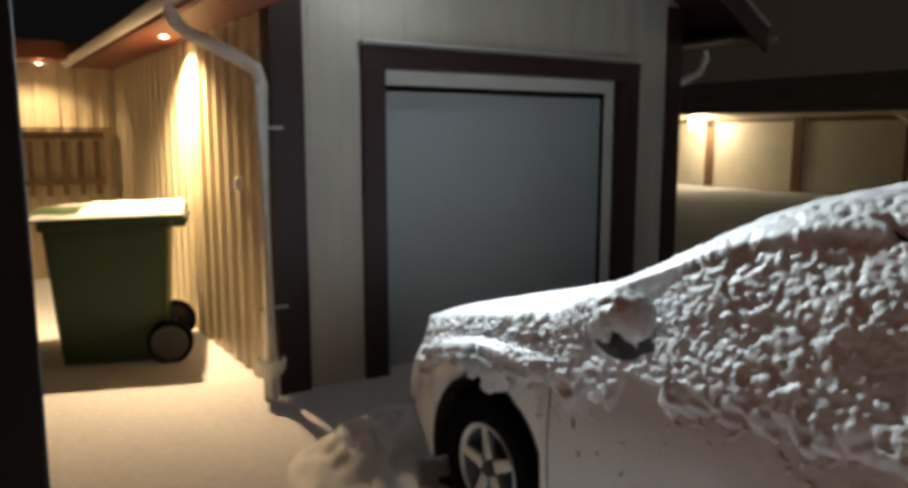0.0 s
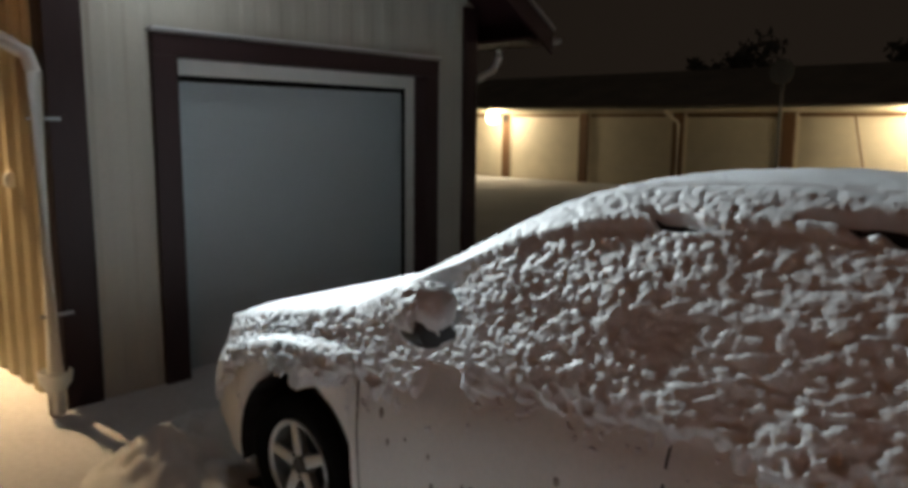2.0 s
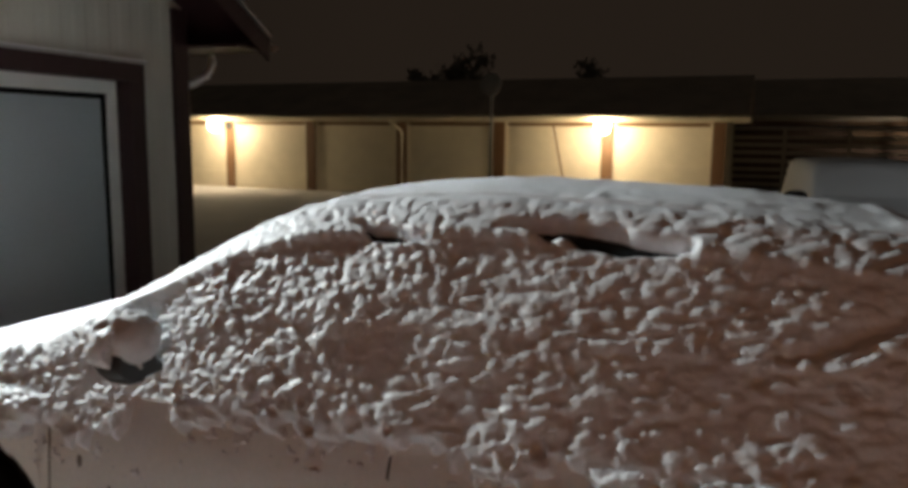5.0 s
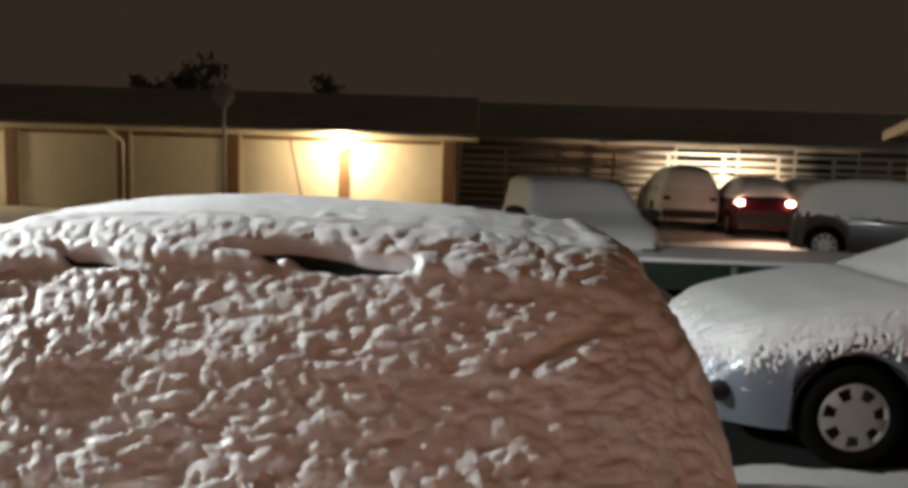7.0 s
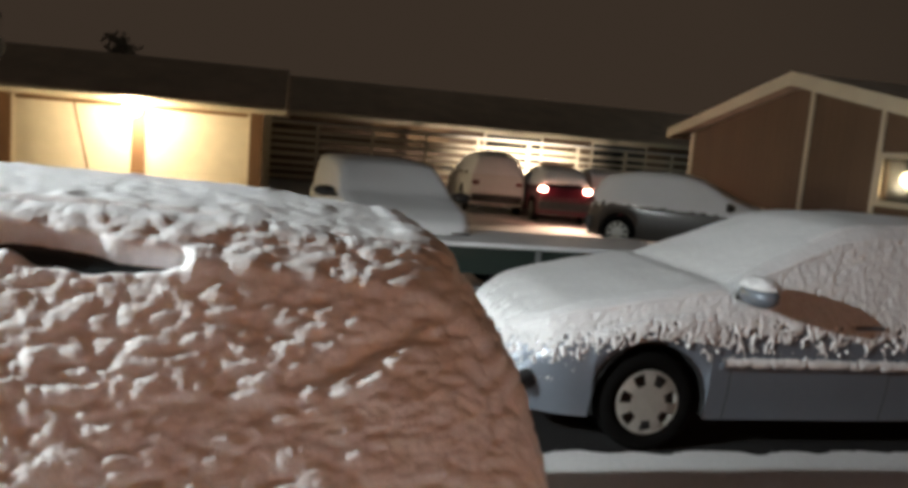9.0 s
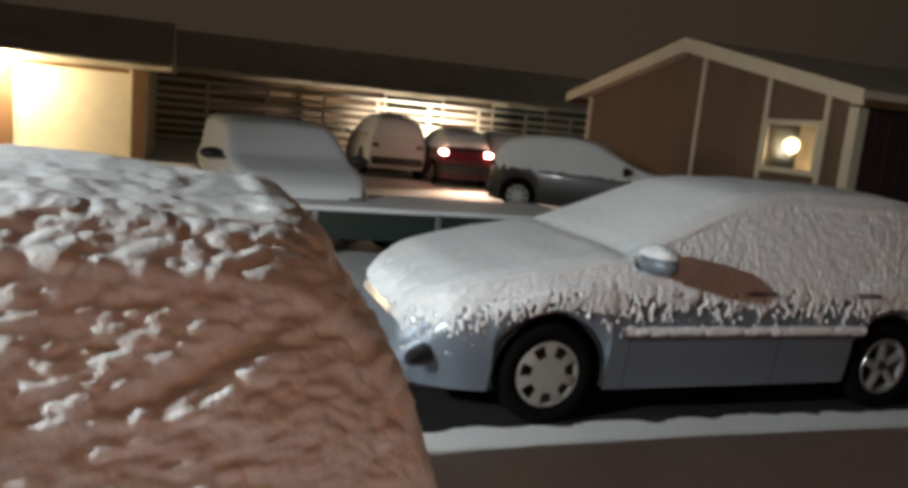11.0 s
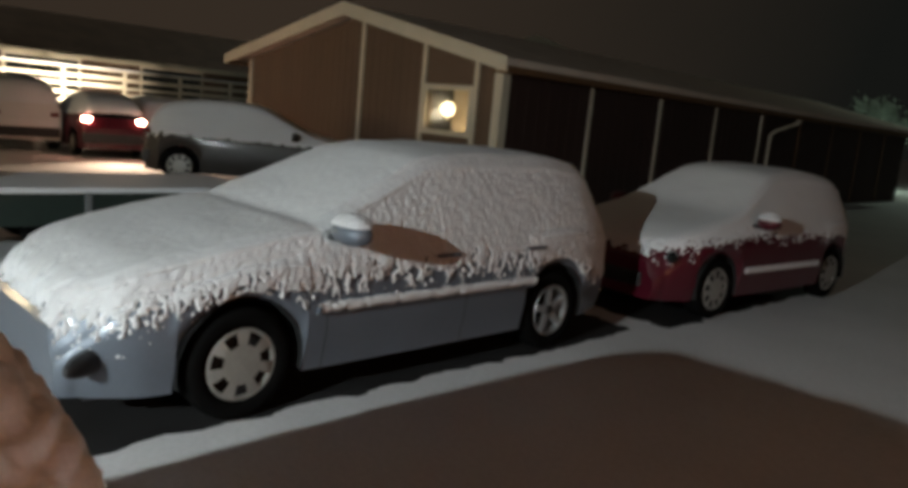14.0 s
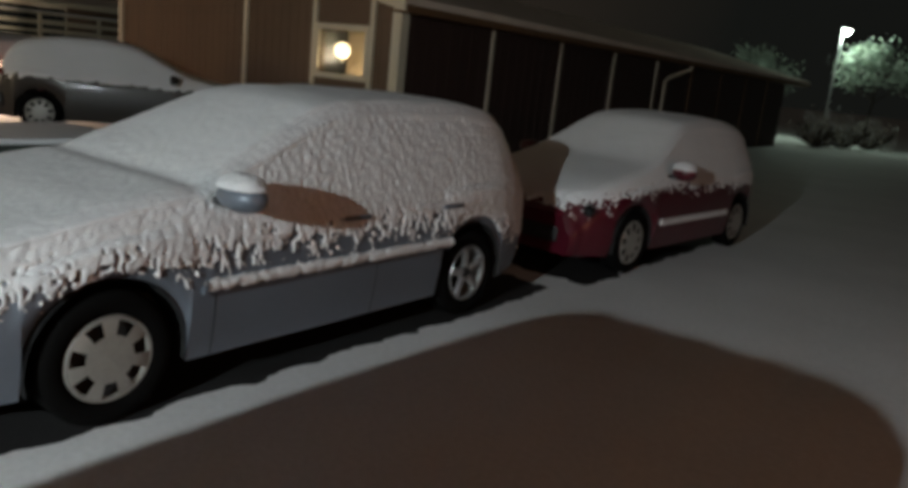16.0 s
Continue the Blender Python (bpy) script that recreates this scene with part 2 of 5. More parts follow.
def smooth_noise(p, scale, seed=0):
    q = p / scale
    base = np.floor(q).astype(np.int64)
    f = q - base
    f = f * f * (3 - 2 * f)
    out = 0
    for a in (0, 1):
        for b in (0, 1):
            for c in (0, 1):
                w = (f[..., 0] if a else 1 - f[..., 0]) * (f[..., 1] if b else 1 - f[..., 1]) * (f[..., 2] if c else 1 - f[..., 2])
                out = out + w * hashed(base[..., 0] + a, base[..., 1] + b, base[..., 2] + c, seed)
    return out


def lumps(p, scale, seed=0):
    """Rounded clods, 0 to 1."""
    return np.sqrt(np.clip(1 - (cells(p, scale, seed) / 0.85) ** 2, 0, 1))


def soft_lumps(p, scale, seed=0, crisp=15.0):
    """Rounded clods that melt into one another, 0 to 1."""
    q = p / scale
    base = np.floor(q).astype(np.int64)
    total = np.zeros(q.shape[:-1])
    for a in (-1, 0, 1):
        for b in (-1, 0, 1):
            for c in (-1, 0, 1):
                i, j, k = base[..., 0] + a, base[..., 1] + b, base[..., 2] + c
                d = (i + hashed(i, j, k, seed) - q[..., 0]) ** 2 + (j + hashed(i, j, k, seed + 1) - q[..., 1]) ** 2 + (k + hashed(i, j, k, seed + 2) - q[..., 2]) ** 2
                total += np.exp(-crisp * d)
    return np.sqrt(np.clip(0.96 + np.log(total + 1e-7) / crisp, 0, 1.1))


# ---------------------------------------------------------------- cars
def shell(spec, ys, us):
    """Points of a car's skin: stations ys along it, us from the lower edge of the side (0) to the middle of the roof (1)."""
    def of(key, y):
        ks = sorted(spec[key])
        return np.interp(y, [k[0] for k in ks], [k[1] for k in ks])
    ys = np.asarray(ys, float)
    zt, w, zs = of("top", ys), of("half", ys), of("belt", ys)
    if spec.get("round", True):
        q = spec.get("soft", 0.08)
        zt = sum(of("top", ys + d * q) for d in (-1, -0.5, 0, 0.5, 1)) / 5
        w = sum(of("half", ys + d) for d in (-0.2, -0.1, 0, 0.1, 0.2)) / 5
    zb = np.full_like(ys, spec["sill"])
    r, zw = spec["arch"], spec["wheel_r"]
    for yw in (0.0, -spec["base"]):
        d = np.clip(r * r - (ys - yw) ** 2, 0, None)
        zb = np.maximum(zb, np.where(np.abs(ys - yw) < r, zw + np.sqrt(d), spec["sill"]))
    zs = np.maximum(np.minimum(zs, zt - 0.03), zb + 0.03)
    g = np.maximum(zt - zs, 0.02)
    wb = w - 0.055
    wt = wb - spec.get("lean", 0.36) * g
    h = zs - zb
    pts = [(w - 0.045, zb), (w - 0.008, zb + 0.30 * h), (w, zb + 0.58 * h), (w - 0.012, zs - 0.14 * h), (wb, zs),
           (wb - 0.5 * (wb - wt), zs + 0.46 * g), (wt, zs + 0.84 * g), (wt - 0.09, zs + 0.955 * g), (wt * 0.5, zs + 0.99 * g), (0 * wt, zs + 1.0 * g)]
    k = np.array([0, 0.12, 0.25, 0.36, 0.42, 0.56, 0.70, 0.76, 0.88, 1.0])
    out = np.zeros((len(ys), len(us), 3))
    xs, zz = np.array([p[0] for p in pts]), np.array([p[1] for p in pts])
    for i in range(len(ys)):
        out[i, :, 0] = np.interp(us, k, xs[:, i])
        out[i, :, 1] = ys[i]
        out[i, :, 2] = np.interp(us, k, zz[:, i])
    return out


def grid_faces(n, m, off=0, flip=False):
    f = []
    for i in range(n - 1):
        for j in range(m - 1):
            a = off + i * m + j
            f.append((a, a + m, a + m + 1, a + 1) if not flip else (a, a + 1, a + m + 1, a + m))
    return f


def normals_of(g):
    du = np.gradient(g, axis=1)
    dy = np.gradient(g, axis=0)
    n = np.cross(dy, du)
    n /= np.linalg.norm(n, axis=-1, keepdims=True) + 1e-9
    return n


def wheel(parent, spec, y, side, style):
    r = spec["wheel_r"]
    x = side * (np.interp(y, *zip(*[(k[0], k[1]) for k in sorted(spec["half"])])) - 0.035)
    hub = new("wheel")
    hub.parent = parent
    hub.matrix_local = pose(x, y, r) @ (pose(0, 0, 0, 0, 0, 180) if side < 0 else Matrix())
    rr = spec["rim_r"]
    prof = [(rr, -0.19), (r - 0.03, -0.195), (r, -0.165), (r, -0.03), (r - 0.012, -0.012), (r - 0.045, 0.0), (rr + 0.012, -0.008), (rr, -0.02)]
    part("tyre", lathe(prof), RUBBER, hub, smooth=True)
    if style == "spokes":
        bm = lathe([(rr + 0.002, -0.02), (rr - 0.004, -0.008), (rr - 0.022, -0.016), (rr - 0.03, -0.06), (rr - 0.035, -0.16)], 40)
        for k in range(5):
            m = pose(0, 0, 0, 72 * k + 8, 0, 0)
            vs = add_box(bm, -0.055, -0.030, 0.045, -0.020, 0.030, rr - 0.012, 0.008)
            for v in vs:
                if v.co.z > 0.1:
                    v.co.y *= 0.72
                    v.co.x += 0.006
            bmesh.ops.transform(bm, matrix=m, verts=vs)
        add_cyl(bm, 0.062, 0.035, pose(-0.04, 0, 0, 0, 90, 0), 24)
        part("rim", bm, ALLOY, hub, "five-spoke silver alloy rim", True)
        cap = cyl(0.036, 0.008, pose(-0.02, 0, 0, 0, 90, 0), 20)
        for k in range(5):
            add_cyl(cap, 0.008, 0.01, pose(0, 0, 0, 72 * k + 44, 0, 0) @ pose(-0.022, 0, 0.05, 0, 90, 0), 8)
        part("hub_cap", cap, PLASTIC, hub, smooth=True)
        part("brake_disc", cyl(rr * 0.72, 0.02, pose(-0.13, 0, 0, 0, 90, 0), 30), BLACK, hub)
    else:
        n = spec.get("cover_n", 7)
        bm = lathe([(rr + 0.004, -0.022), (rr - 0.004, -0.006), (rr - 0.018, -0.008), (rr - 0.022, -0.03)], 42)
        # dished cover with openings between its broad arms
        seg, rad = n * 6, [0.03, 0.07, 0.40 * rr, 0.56 * rr, 0.92 * rr, rr - 0.010]
        hh = [0.0, -0.004, -0.004, -0.006, -0.006, -0.010]
        ring = [[bm.verts.new((hh[a], rad[a] * math.cos(2 * math.pi * k / seg), rad[a] * math.sin(2 * math.pi * k / seg))) for k in range(seg)] for a in range(6)]
        bm.faces.new(ring[0])
        for a in range(5):
            for k in range(seg):
                if a == 3 and k % 6 in (0, 1, 2):
                    continue
                bm.faces.new((ring[a][k], ring[a][(k + 1) % seg], ring[a + 1][(k + 1) % seg], ring[a + 1][k]))
        part("wheel_cover", bm, COVER, hub, "silver plastic wheel cover", True)
        part("rim", cyl(rr - 0.01, 0.02, pose(-0.06, 0, 0, 0, 90, 0), 30), BLACK, hub)
    return hub


def car(name, m, spec, paint, label, style="cover", near=False):
    root = empty(name, m, label, "car", "parked cars")
    nose, tail, base = spec["nose"], spec["tail"], spec["base"]
    r = spec["arch"]
    ys = set(np.linspace(tail, nose, 60))
    for yw in (0.0, -base):
        for a in np.linspace(-1, 1, 25):
            ys.add(yw + r * math.sin(a * math.pi / 2))
    for e in (0.01, 0.03, 0.06, 0.1, 0.15):
        ys |= {nose - e, tail + e}
    ys = np.array(sorted(ys))
    us = np.array([0, 0.06, 0.12, 0.18, 0.25, 0.31, 0.36, 0.39, 0.42, 0.44, 0.50, 0.56, 0.63, 0.68, 0.70, 0.72, 0.74, 0.76, 0.82, 0.88, 0.94, 1.0])
    g = shell(spec, ys, us)
    mirror = g[:, ::-1].copy()
    mirror[..., 0] *= -1
    full = np.concatenate([g, mirror[:, 1:]], axis=1)
    n, k = full.shape[:2]
    faces = grid_faces(n, k)
    faces += [tuple(range(k))[::-1], tuple((n - 1) * k + j for j in range(k))]
    body = new("body", mesh_from("body", full.reshape(-1, 3), faces, paint, True))
    body.data.set_sharp_from_angle(angle=radians(50))
    body.parent = root
    # floor and wheel housings
    ub = box(-0.62, tail + 0.15, spec["sill"] - 0.02, 0.62, nose - 0.12, 0.52)
    part("underbody", ub, BLACK, root)
    for yw in (0.0, -base):
        for side in (1, -1):
            hw = np.interp(yw, *zip(*sorted(spec["half"])))
            liner = bmesh.new()
            a0 = [bmesh.ops.create_circle(liner, cap_ends=False, segments=28, radius=r - 0.004, matrix=pose(side * xx, yw, spec["wheel_r"], 0, 90, 0))["verts"] for xx in (hw - 0.03, 0.5)]
            for q in range(28):
                liner.faces.new((a0[0][q], a0[0][(q + 1) % 28], a0[1][(q + 1) % 28], a0[1][q]))
            liner.faces.new(a0[1])
            bmesh.ops.delete(liner, geom=[v for v in liner.verts if v.co.z < 0.16], context="VERTS")
            part("wheel_housing", liner, BLACK, root)
            wheel(root, spec, yw, side, style if yw == 0 else spec.get("rear_style", style))
    # glass
    wy0, wy1 = spec["glass"]
    ysg = np.linspace(wy0, wy1, 26)
    ug = np.linspace(0.445, spec.get("glass_top", 0.70), 7)
    gg = shell(spec, ysg, ug)
    for side in (1, -1):
        q = gg.copy()
        q[..., 0] = (q[..., 0] + 0.005) * side
        for cut0, cut1 in spec["panes"]:
            sel = [i for i in range(len(ysg)) if cut0 <= ysg[i] <= cut1]
            if len(sel) < 2:
                continue
            sub = q[sel[0]:sel[-1] + 1]
            me = mesh_from("side_window", sub.reshape(-1, 3), grid_faces(sub.shape[0], sub.shape[1], flip=side < 0), GLASS, True)
            o = new("side_window", me)
            o.parent = root
    for nm, (a, b) in (("windscreen", spec["screen"]), ("rear_window", spec["rear_glass"])):
        yy = np.linspace(a, b, 10)
        uu = np.linspace(0.73, 1.0, 8)
        s = shell(spec, yy, uu)
        mm = s[:, ::-1].copy()
        mm[..., 0] *= -1
        s = np.concatenate([s, mm[:, 1:]], axis=1)
        s += normals_of(s) * 0.006
        o = new(nm, mesh_from(nm, s.reshape(-1, 3), grid_faces(s.shape[0], s.shape[1]), GLASS, True))
        o.parent = root
    # mirrors
    my, mz = spec["mirror"]
    hw = np.interp(my, *zip(*sorted(spec["half"]))) - 0.05
    for side in spec.get("mirror_sides", (1, -1)):
        bm = bmesh.new()
        vs = bmesh.ops.create_icosphere(bm, subdivisions=3, radius=1)["verts"]
        for v in vs:
            v.co.y = max(v.co.y, -0.45)
        wide = spec.get("mirror_wide", 0.12)
        bmesh.ops.scale(bm, vec=(wide, 0.10, 0.075), verts=vs)
        bmesh.ops.translate(bm, vec=(side * (hw + 0.02 + wide), my, mz), verts=vs)
        mo = part("wing_mirror", bm, spec.get("mirror_mat") or paint, root, smooth=True)
        bm = box(side * (hw - 0.01), my - 0.03, mz - 0.065, side * (hw + 0.12), my + 0.04, mz - 0.03, 0.008)
        part("mirror_arm", bm, PLASTIC, mo)
    return root


def seam(root, spec, y, u0, u1, name="door_seam", width=0.007, side=-1):
    us = np.linspace(u0, u1, 12)
    g = shell(spec, [y - width / 2, y + width / 2], us)
    g[..., 0] = (g[..., 0] + 0.0025) * side
    o = new(name, mesh_from(name, g.reshape(-1, 3), grid_faces(2, len(us), flip=side < 0), BLACK))
    o.parent = root


def snow_cover(root, spec, ys, us, thick, name="snow_layer", material=None, label="", side=0):
    """Snow lying on a car's skin. thick(points, u, y) gives its depth, below 0 where the skin is bare. side -1: the flank on the car's left."""
    g = shell(spec, ys, us)
    if side:
        full = g
        full[..., 0] *= side
        uu = np.asarray(us)
        nn = normals_of(full) * (1 if side > 0 else -1)
    else:
        mirror = g[:, ::-1].copy()
        mirror[..., 0] *= -1
        full = np.concatenate([g, mirror[:, 1:]], axis=1)
        uu = np.concatenate([us, us[::-1][1:]])
        nn = normals_of(full)
    y2, u2 = np.meshgrid(ys, uu, indexing="ij")
    th = thick(full, u2, y2)
    keep = th > 0
    pts = full + nn * np.clip(th, -0.008, None)[..., None]
    n, k = th.shape
    faces = []
    for i in range(n - 1):
        for j in range(k - 1):
            if keep[i, j] or keep[i + 1, j] or keep[i, j + 1] or keep[i + 1, j + 1]:
                a = i * k + j
                faces.append((a, a + k, a + k + 1, a + 1) if side >= 0 else (a, a + 1, a + k + 1, a + k))
    me = mesh_from(name, pts.reshape(-1, 3), faces, material or SNOW, True)
    bm = bmesh.new()
    bm.from_mesh(me)
    bmesh.ops.delete(bm, geom=[v for v in bm.verts if not v.link_faces], context="VERTS")
    bm.to_mesh(me)
    bm.free()
    o = new(name, me)
    o.parent = root
    if label:
        tagged(o, label)
    return o


# ---------------------------------------------------------------- ground
def ground_height(gx, gy):
    p = np.stack([gx, gy, 0 * gx], -1)
    near = (gx > -3) & (gx < 12) & (gy > -10) & (gy < 10)
    z = 0.018 * smooth_noise(p, 1.3, 3) + 0.008 * smooth_noise(p, 0.45, 5) * near - 0.02
    # wheel ruts along the lane past the parked cars
    z -= 0.012 * np.exp(-((gx - 3.0 + 0.03 * gy) / 0.16) ** 2) * (gy < -2)
    z -= 0.012 * np.exp(-((gx - 1.5 + 0.03 * gy) / 0.16) ** 2) * (gy < -2)
    # a slight rise to the garage
    return z + 0.06 * np.clip((gy - 3.2) / 1.0, 0, 1) * (gx > -3) * (gx < 6.5) * (gy < 10)


def ground():
    def rows(a, b, step):
        return list(np.arange(a, b, step))
    xs = [-600, -200, -60, -20, -8] + rows(-3, 12, 0.16) + rows(12, 30, 0.8) + [36, 50, 90, 250, 700]
    ys = [-700, -250, -100, -60] + rows(-44, -10, 0.8) + rows(-10, 10, 0.16) + rows(10, 26, 0.8) + [40, 80, 250, 700]
    gx, gy = np.meshgrid(xs, ys, indexing="ij")
    p = np.stack([gx, gy, ground_height(gx, gy)], -1)
    me = mesh_from("ground", p.reshape(-1, 3), grid_faces(len(xs), len(ys), flip=True), SNOW_GROUND, True)
    tagged(new("ground", me), "fresh trodden snow over the yard and car park", "ground", kind="structure")


def bare_asphalt(x0, y0, x1, y1, seed):
    """Wet asphalt that the snow has not reached, under a parked car, with a ragged rim of snow."""
    n, m = 40, 90
    gx, gy = np.meshgrid(np.linspace(x0, x1, n), np.linspace(y0, y1, m), indexing="ij")
    p = np.stack([gx, gy, 0 * gx], -1)
    rim = np.minimum(np.minimum(gx - x0, x1 - gx), np.minimum(gy - y0, y1 - gy))
    rim = rim + 0.10 * (smooth_noise(p, 0.16, seed) - 0.5) + 0.05 * (smooth_noise(p, 0.05, seed + 1) - 0.5)
    p[..., 2] = ground_height(gx, gy) + np.clip(0.14 * (rim - 0.05), -0.03, 0.010)
    me = mesh_from("bare_asphalt", p.reshape(-1, 3), grid_faces(n, m, flip=True), ASPHALT, True)
    tagged(new("pavement", me), "dark wet asphalt left bare under a parked car", "asphalt", kind="structure")


ground()
bare_asphalt(5.12, -6.2, 6.85, -1.35, 3)
bare_asphalt(4.98, -10.3, 6.7, -6.45, 8)
bare_asphalt(2.5, -0.85, 4.05, 3.1, 13)


# ---------------------------------------------------------------- garage beside the yard
GX0, GX1, GY = 2.36, 5.94, 4.47
DX0, DX1, DZ = 3.10, 5.30, 2.12      # opening
RIDGE_X, RIDGE_Z, EAVE_Z, PITCH = 4.15, 3.79, 2.47, 0.58


def corrugated(p0, p1, z0, z1, out, pitch=0.15, depth=0.022, top=None):
    """A sheet of broad upright ribs between two points in plan; out is the way it faces; top(d) its upper edge."""
    bm = bmesh.new()
    a, b = Vector((*p0, 0)), Vector((*p1, 0))
    n = (b - a).length
    d = (b - a) / n
    o = Vector((*out, 0))
    s, pts = 0.0, []
    while s < n - 1e-4:
        for f, h in ((0.0, 0.0), (0.12, depth), (0.52, depth), (0.64, 0.0)):
            if s + f * pitch <= n:
                pts.append((s + f * pitch, h))
        s += pitch
    pts.append((n, 0.0))
    low = [bm.verts.new(a + d * q + o * h + Vector((0, 0, z0))) for q, h in pts]
    upp = [bm.verts.new(a + d * q + o * h + Vector((0, 0, z1 if top is None else top(q)))) for q, h in pts]
    for i in range(len(pts) - 1):
        bm.faces.new((low[i], low[i + 1], upp[i + 1], upp[i]))
    return bm


def gable_z(x):
    return RIDGE_Z - abs(x - RIDGE_X) * PITCH


def garage():
    # core walls with real openings
    for nm, b in (("wall_garage_side", box(GX0 + 0.03, GY + 0.05, 0, GX0 + 0.15, 9.7, EAVE_Z)),
                  ("wall_garage_far_side", box(GX1 - 0.15, GY + 0.05, 0, GX1 - 0.03, 9.7, EAVE_Z)),
                  ("wall_garage_back", box(GX0 + 0.16, 11.38, 0, GX1 - 0.16, 9.7, EAVE_Z))):
        tagged(finish(nm, b, GREY_CREAM), "pale painted garage wall of timber", "wall", kind="structure")
    root = new("wall_garage_front")
    tagged(root, "pale grey panelled garage gable with dark red trim", "wall", kind="structure")
    part("panel", corrugated((GX0, GY), (DX0 - 0.16, GY), 0, 2.2, (0, -1), 0.21, 0.008, lambda q: gable_z(GX0 + q)), GREY_CREAM, root)
    part("panel", corrugated((DX1 + 0.16, GY), (GX1, GY), 0, 2.2, (0, -1), 0.21, 0.008, lambda q: gable_z(DX1 + 0.16 + q)), GREY_CREAM, root)
    part("panel", corrugated((DX0 - 0.16, GY), (DX1 + 0.16, GY), DZ + 0.02, 2.2, (0, -1), 0.21, 0.006, lambda q: gable_z(DX0 - 0.16 + q)), GREY_CREAM, root)
    # corner boards
    part("corner_board", box(GX0 - 0.03, GY - 0.035, 0, GX0 + 0.18, GY + 0.0, 2.74, 0.004), RED_WOOD, root, "dark red corner board")
    part("corner_board", box(GX0 - 0.032, GY + 0.001, 0, GX0 - 0.004, GY + 0.13, 2.48, 0.004), RED_WOOD, root)
    part("corner_board", box(GX1 - 0.15, GY - 0.035, 0, GX1 + 0.02, GY + 0.0, 2.74, 0.004), RED_WOOD, root)
    # door trim
    part("door_trim", box(DX0 - 0.16, GY - 0.045, 0, DX0, GY + 0.10, DZ), RED_WOOD, root)
    part("door_trim", box(DX1, GY - 0.045, 0, DX1 + 0.145, GY + 0.10, DZ), RED_WOOD, root)
    part("door_trim", box(DX0 - 0.16, GY - 0.048, DZ + 0.001, DX1 + 0.145, GY + 0.10, DZ + 0.135), RED_WOOD, root)
    part("drip_ledge", box(DX0 - 0.18, GY - 0.075, DZ + 0.137, DX1 + 0.16, GY - 0.002, DZ + 0.152), STEEL, root, "thin metal drip ledge with snow")
    part("snow_strip", box(DX0 - 0.17, GY - 0.072, DZ + 0.153, DX1 + 0.15, GY - 0.004, DZ + 0.168, 0.005), SNOW, root)
    # door
    d = new("door_1")
    tagged(d, "closed grey steel garage door in a white frame", "garage door", kind="structure")
    part("door_frame", box(DX0 - 0.0, GY + 0.101, DZ - 0.10, DX1, GY + 0.16, DZ), WHITE, d, "white frame")
    part("door_frame", box(DX1 - 0.09, GY + 0.101, 0, DX1, GY + 0.16, DZ - 0.101), WHITE, d)
    part("door_frame", box(DX0, GY + 0.101, 0, DX0 + 0.02, GY + 0.16, DZ - 0.101), WHITE, d)
    part("rubber_seal", box(DX0 + 0.021, GY + 0.12, DZ - 0.135, DX1 - 0.091, GY + 0.16, DZ - 0.102), RUBBER, d)
    part("rubber_seal", box(DX1 - 0.118, GY + 0.12, 0.03, DX1 - 0.091, GY + 0.16, DZ - 0.136), RUBBER, d)
    z = 0.05
    for k in range(4):
        h = (DZ - 0.19) / 4
        part("door_panel", box(DX0 + 0.022, GY + 0.135, z + 0.0004, DX1 - 0.120, GY + 0.17, z + h - 0.0004, 0.001), DOOR_GREY, d)
        z += h
    part("bottom_seal", box(DX0 + 0.02, GY + 0.13, 0.0, DX1 - 0.09, GY + 0.18, 0.048), RUBBER, d)
    # side wall sheet with broad ribs
    tagged(finish("wall_garage_cladding", corrugated((GX0, GY + 0.13), (GX0, 9.7), 0.02, EAVE_Z - 0.02, (-1, 0), 0.235, 0.036), CREAM), "cream ribbed cladding of the garage side", "wall", kind="structure")
    tagged(finish("baseboard", box(GX0 - 0.02, GY + 0.14, -0.02, GX0 + 0.02, 9.7, 0.05), RED_WOOD), "dark board under the cladding", "baseboard", kind="structure")
    # roof
    r = new("roof_garage")
    tagged(r, "garage roof with snow, dark eaves and a white gutter", "roof", kind="structure")
    k = PITCH
    y0, y1 = GY - 0.55, 12.0
    for side in (-1, 1):
        ex = (GX0 - 0.44) if side < 0 else (GX1 + 0.44)
        def zz(x):
            return RIDGE_Z + 0.02 - abs(x - RIDGE_X) * k
        bm = bmesh.new()
        pr = [(RIDGE_X, zz(RIDGE_X)), (ex, zz(ex)), (ex, zz(ex) + 0.05), (RIDGE_X, zz(RIDGE_X) + 0.05)]
        f = [bm.verts.new((x, y0 + 0.03, z)) for x, z in pr]
        b = [bm.verts.new((x, y1, z)) for x, z in pr]
        bm.faces.new(f), bm.faces.new(b)
        for i in range(4):
            bm.faces.new((f[i], f[(i + 1) % 4], b[(i + 1) % 4], b[i]))
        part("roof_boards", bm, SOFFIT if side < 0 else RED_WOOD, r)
        bm = bmesh.new()
        pr = [(RIDGE_X, zz(RIDGE_X) + 0.051), (ex - side * 0.02, zz(ex) + 0.051), (ex - side * 0.02, zz(ex) + 0.10), (RIDGE_X, zz(RIDGE_X) + 0.13)]
        f = [bm.verts.new((x, y0 + 0.02, z)) for x, z in pr]
        b = [bm.verts.new((x, y1, z)) for x, z in pr]
        bm.faces.new(f), bm.faces.new(b)
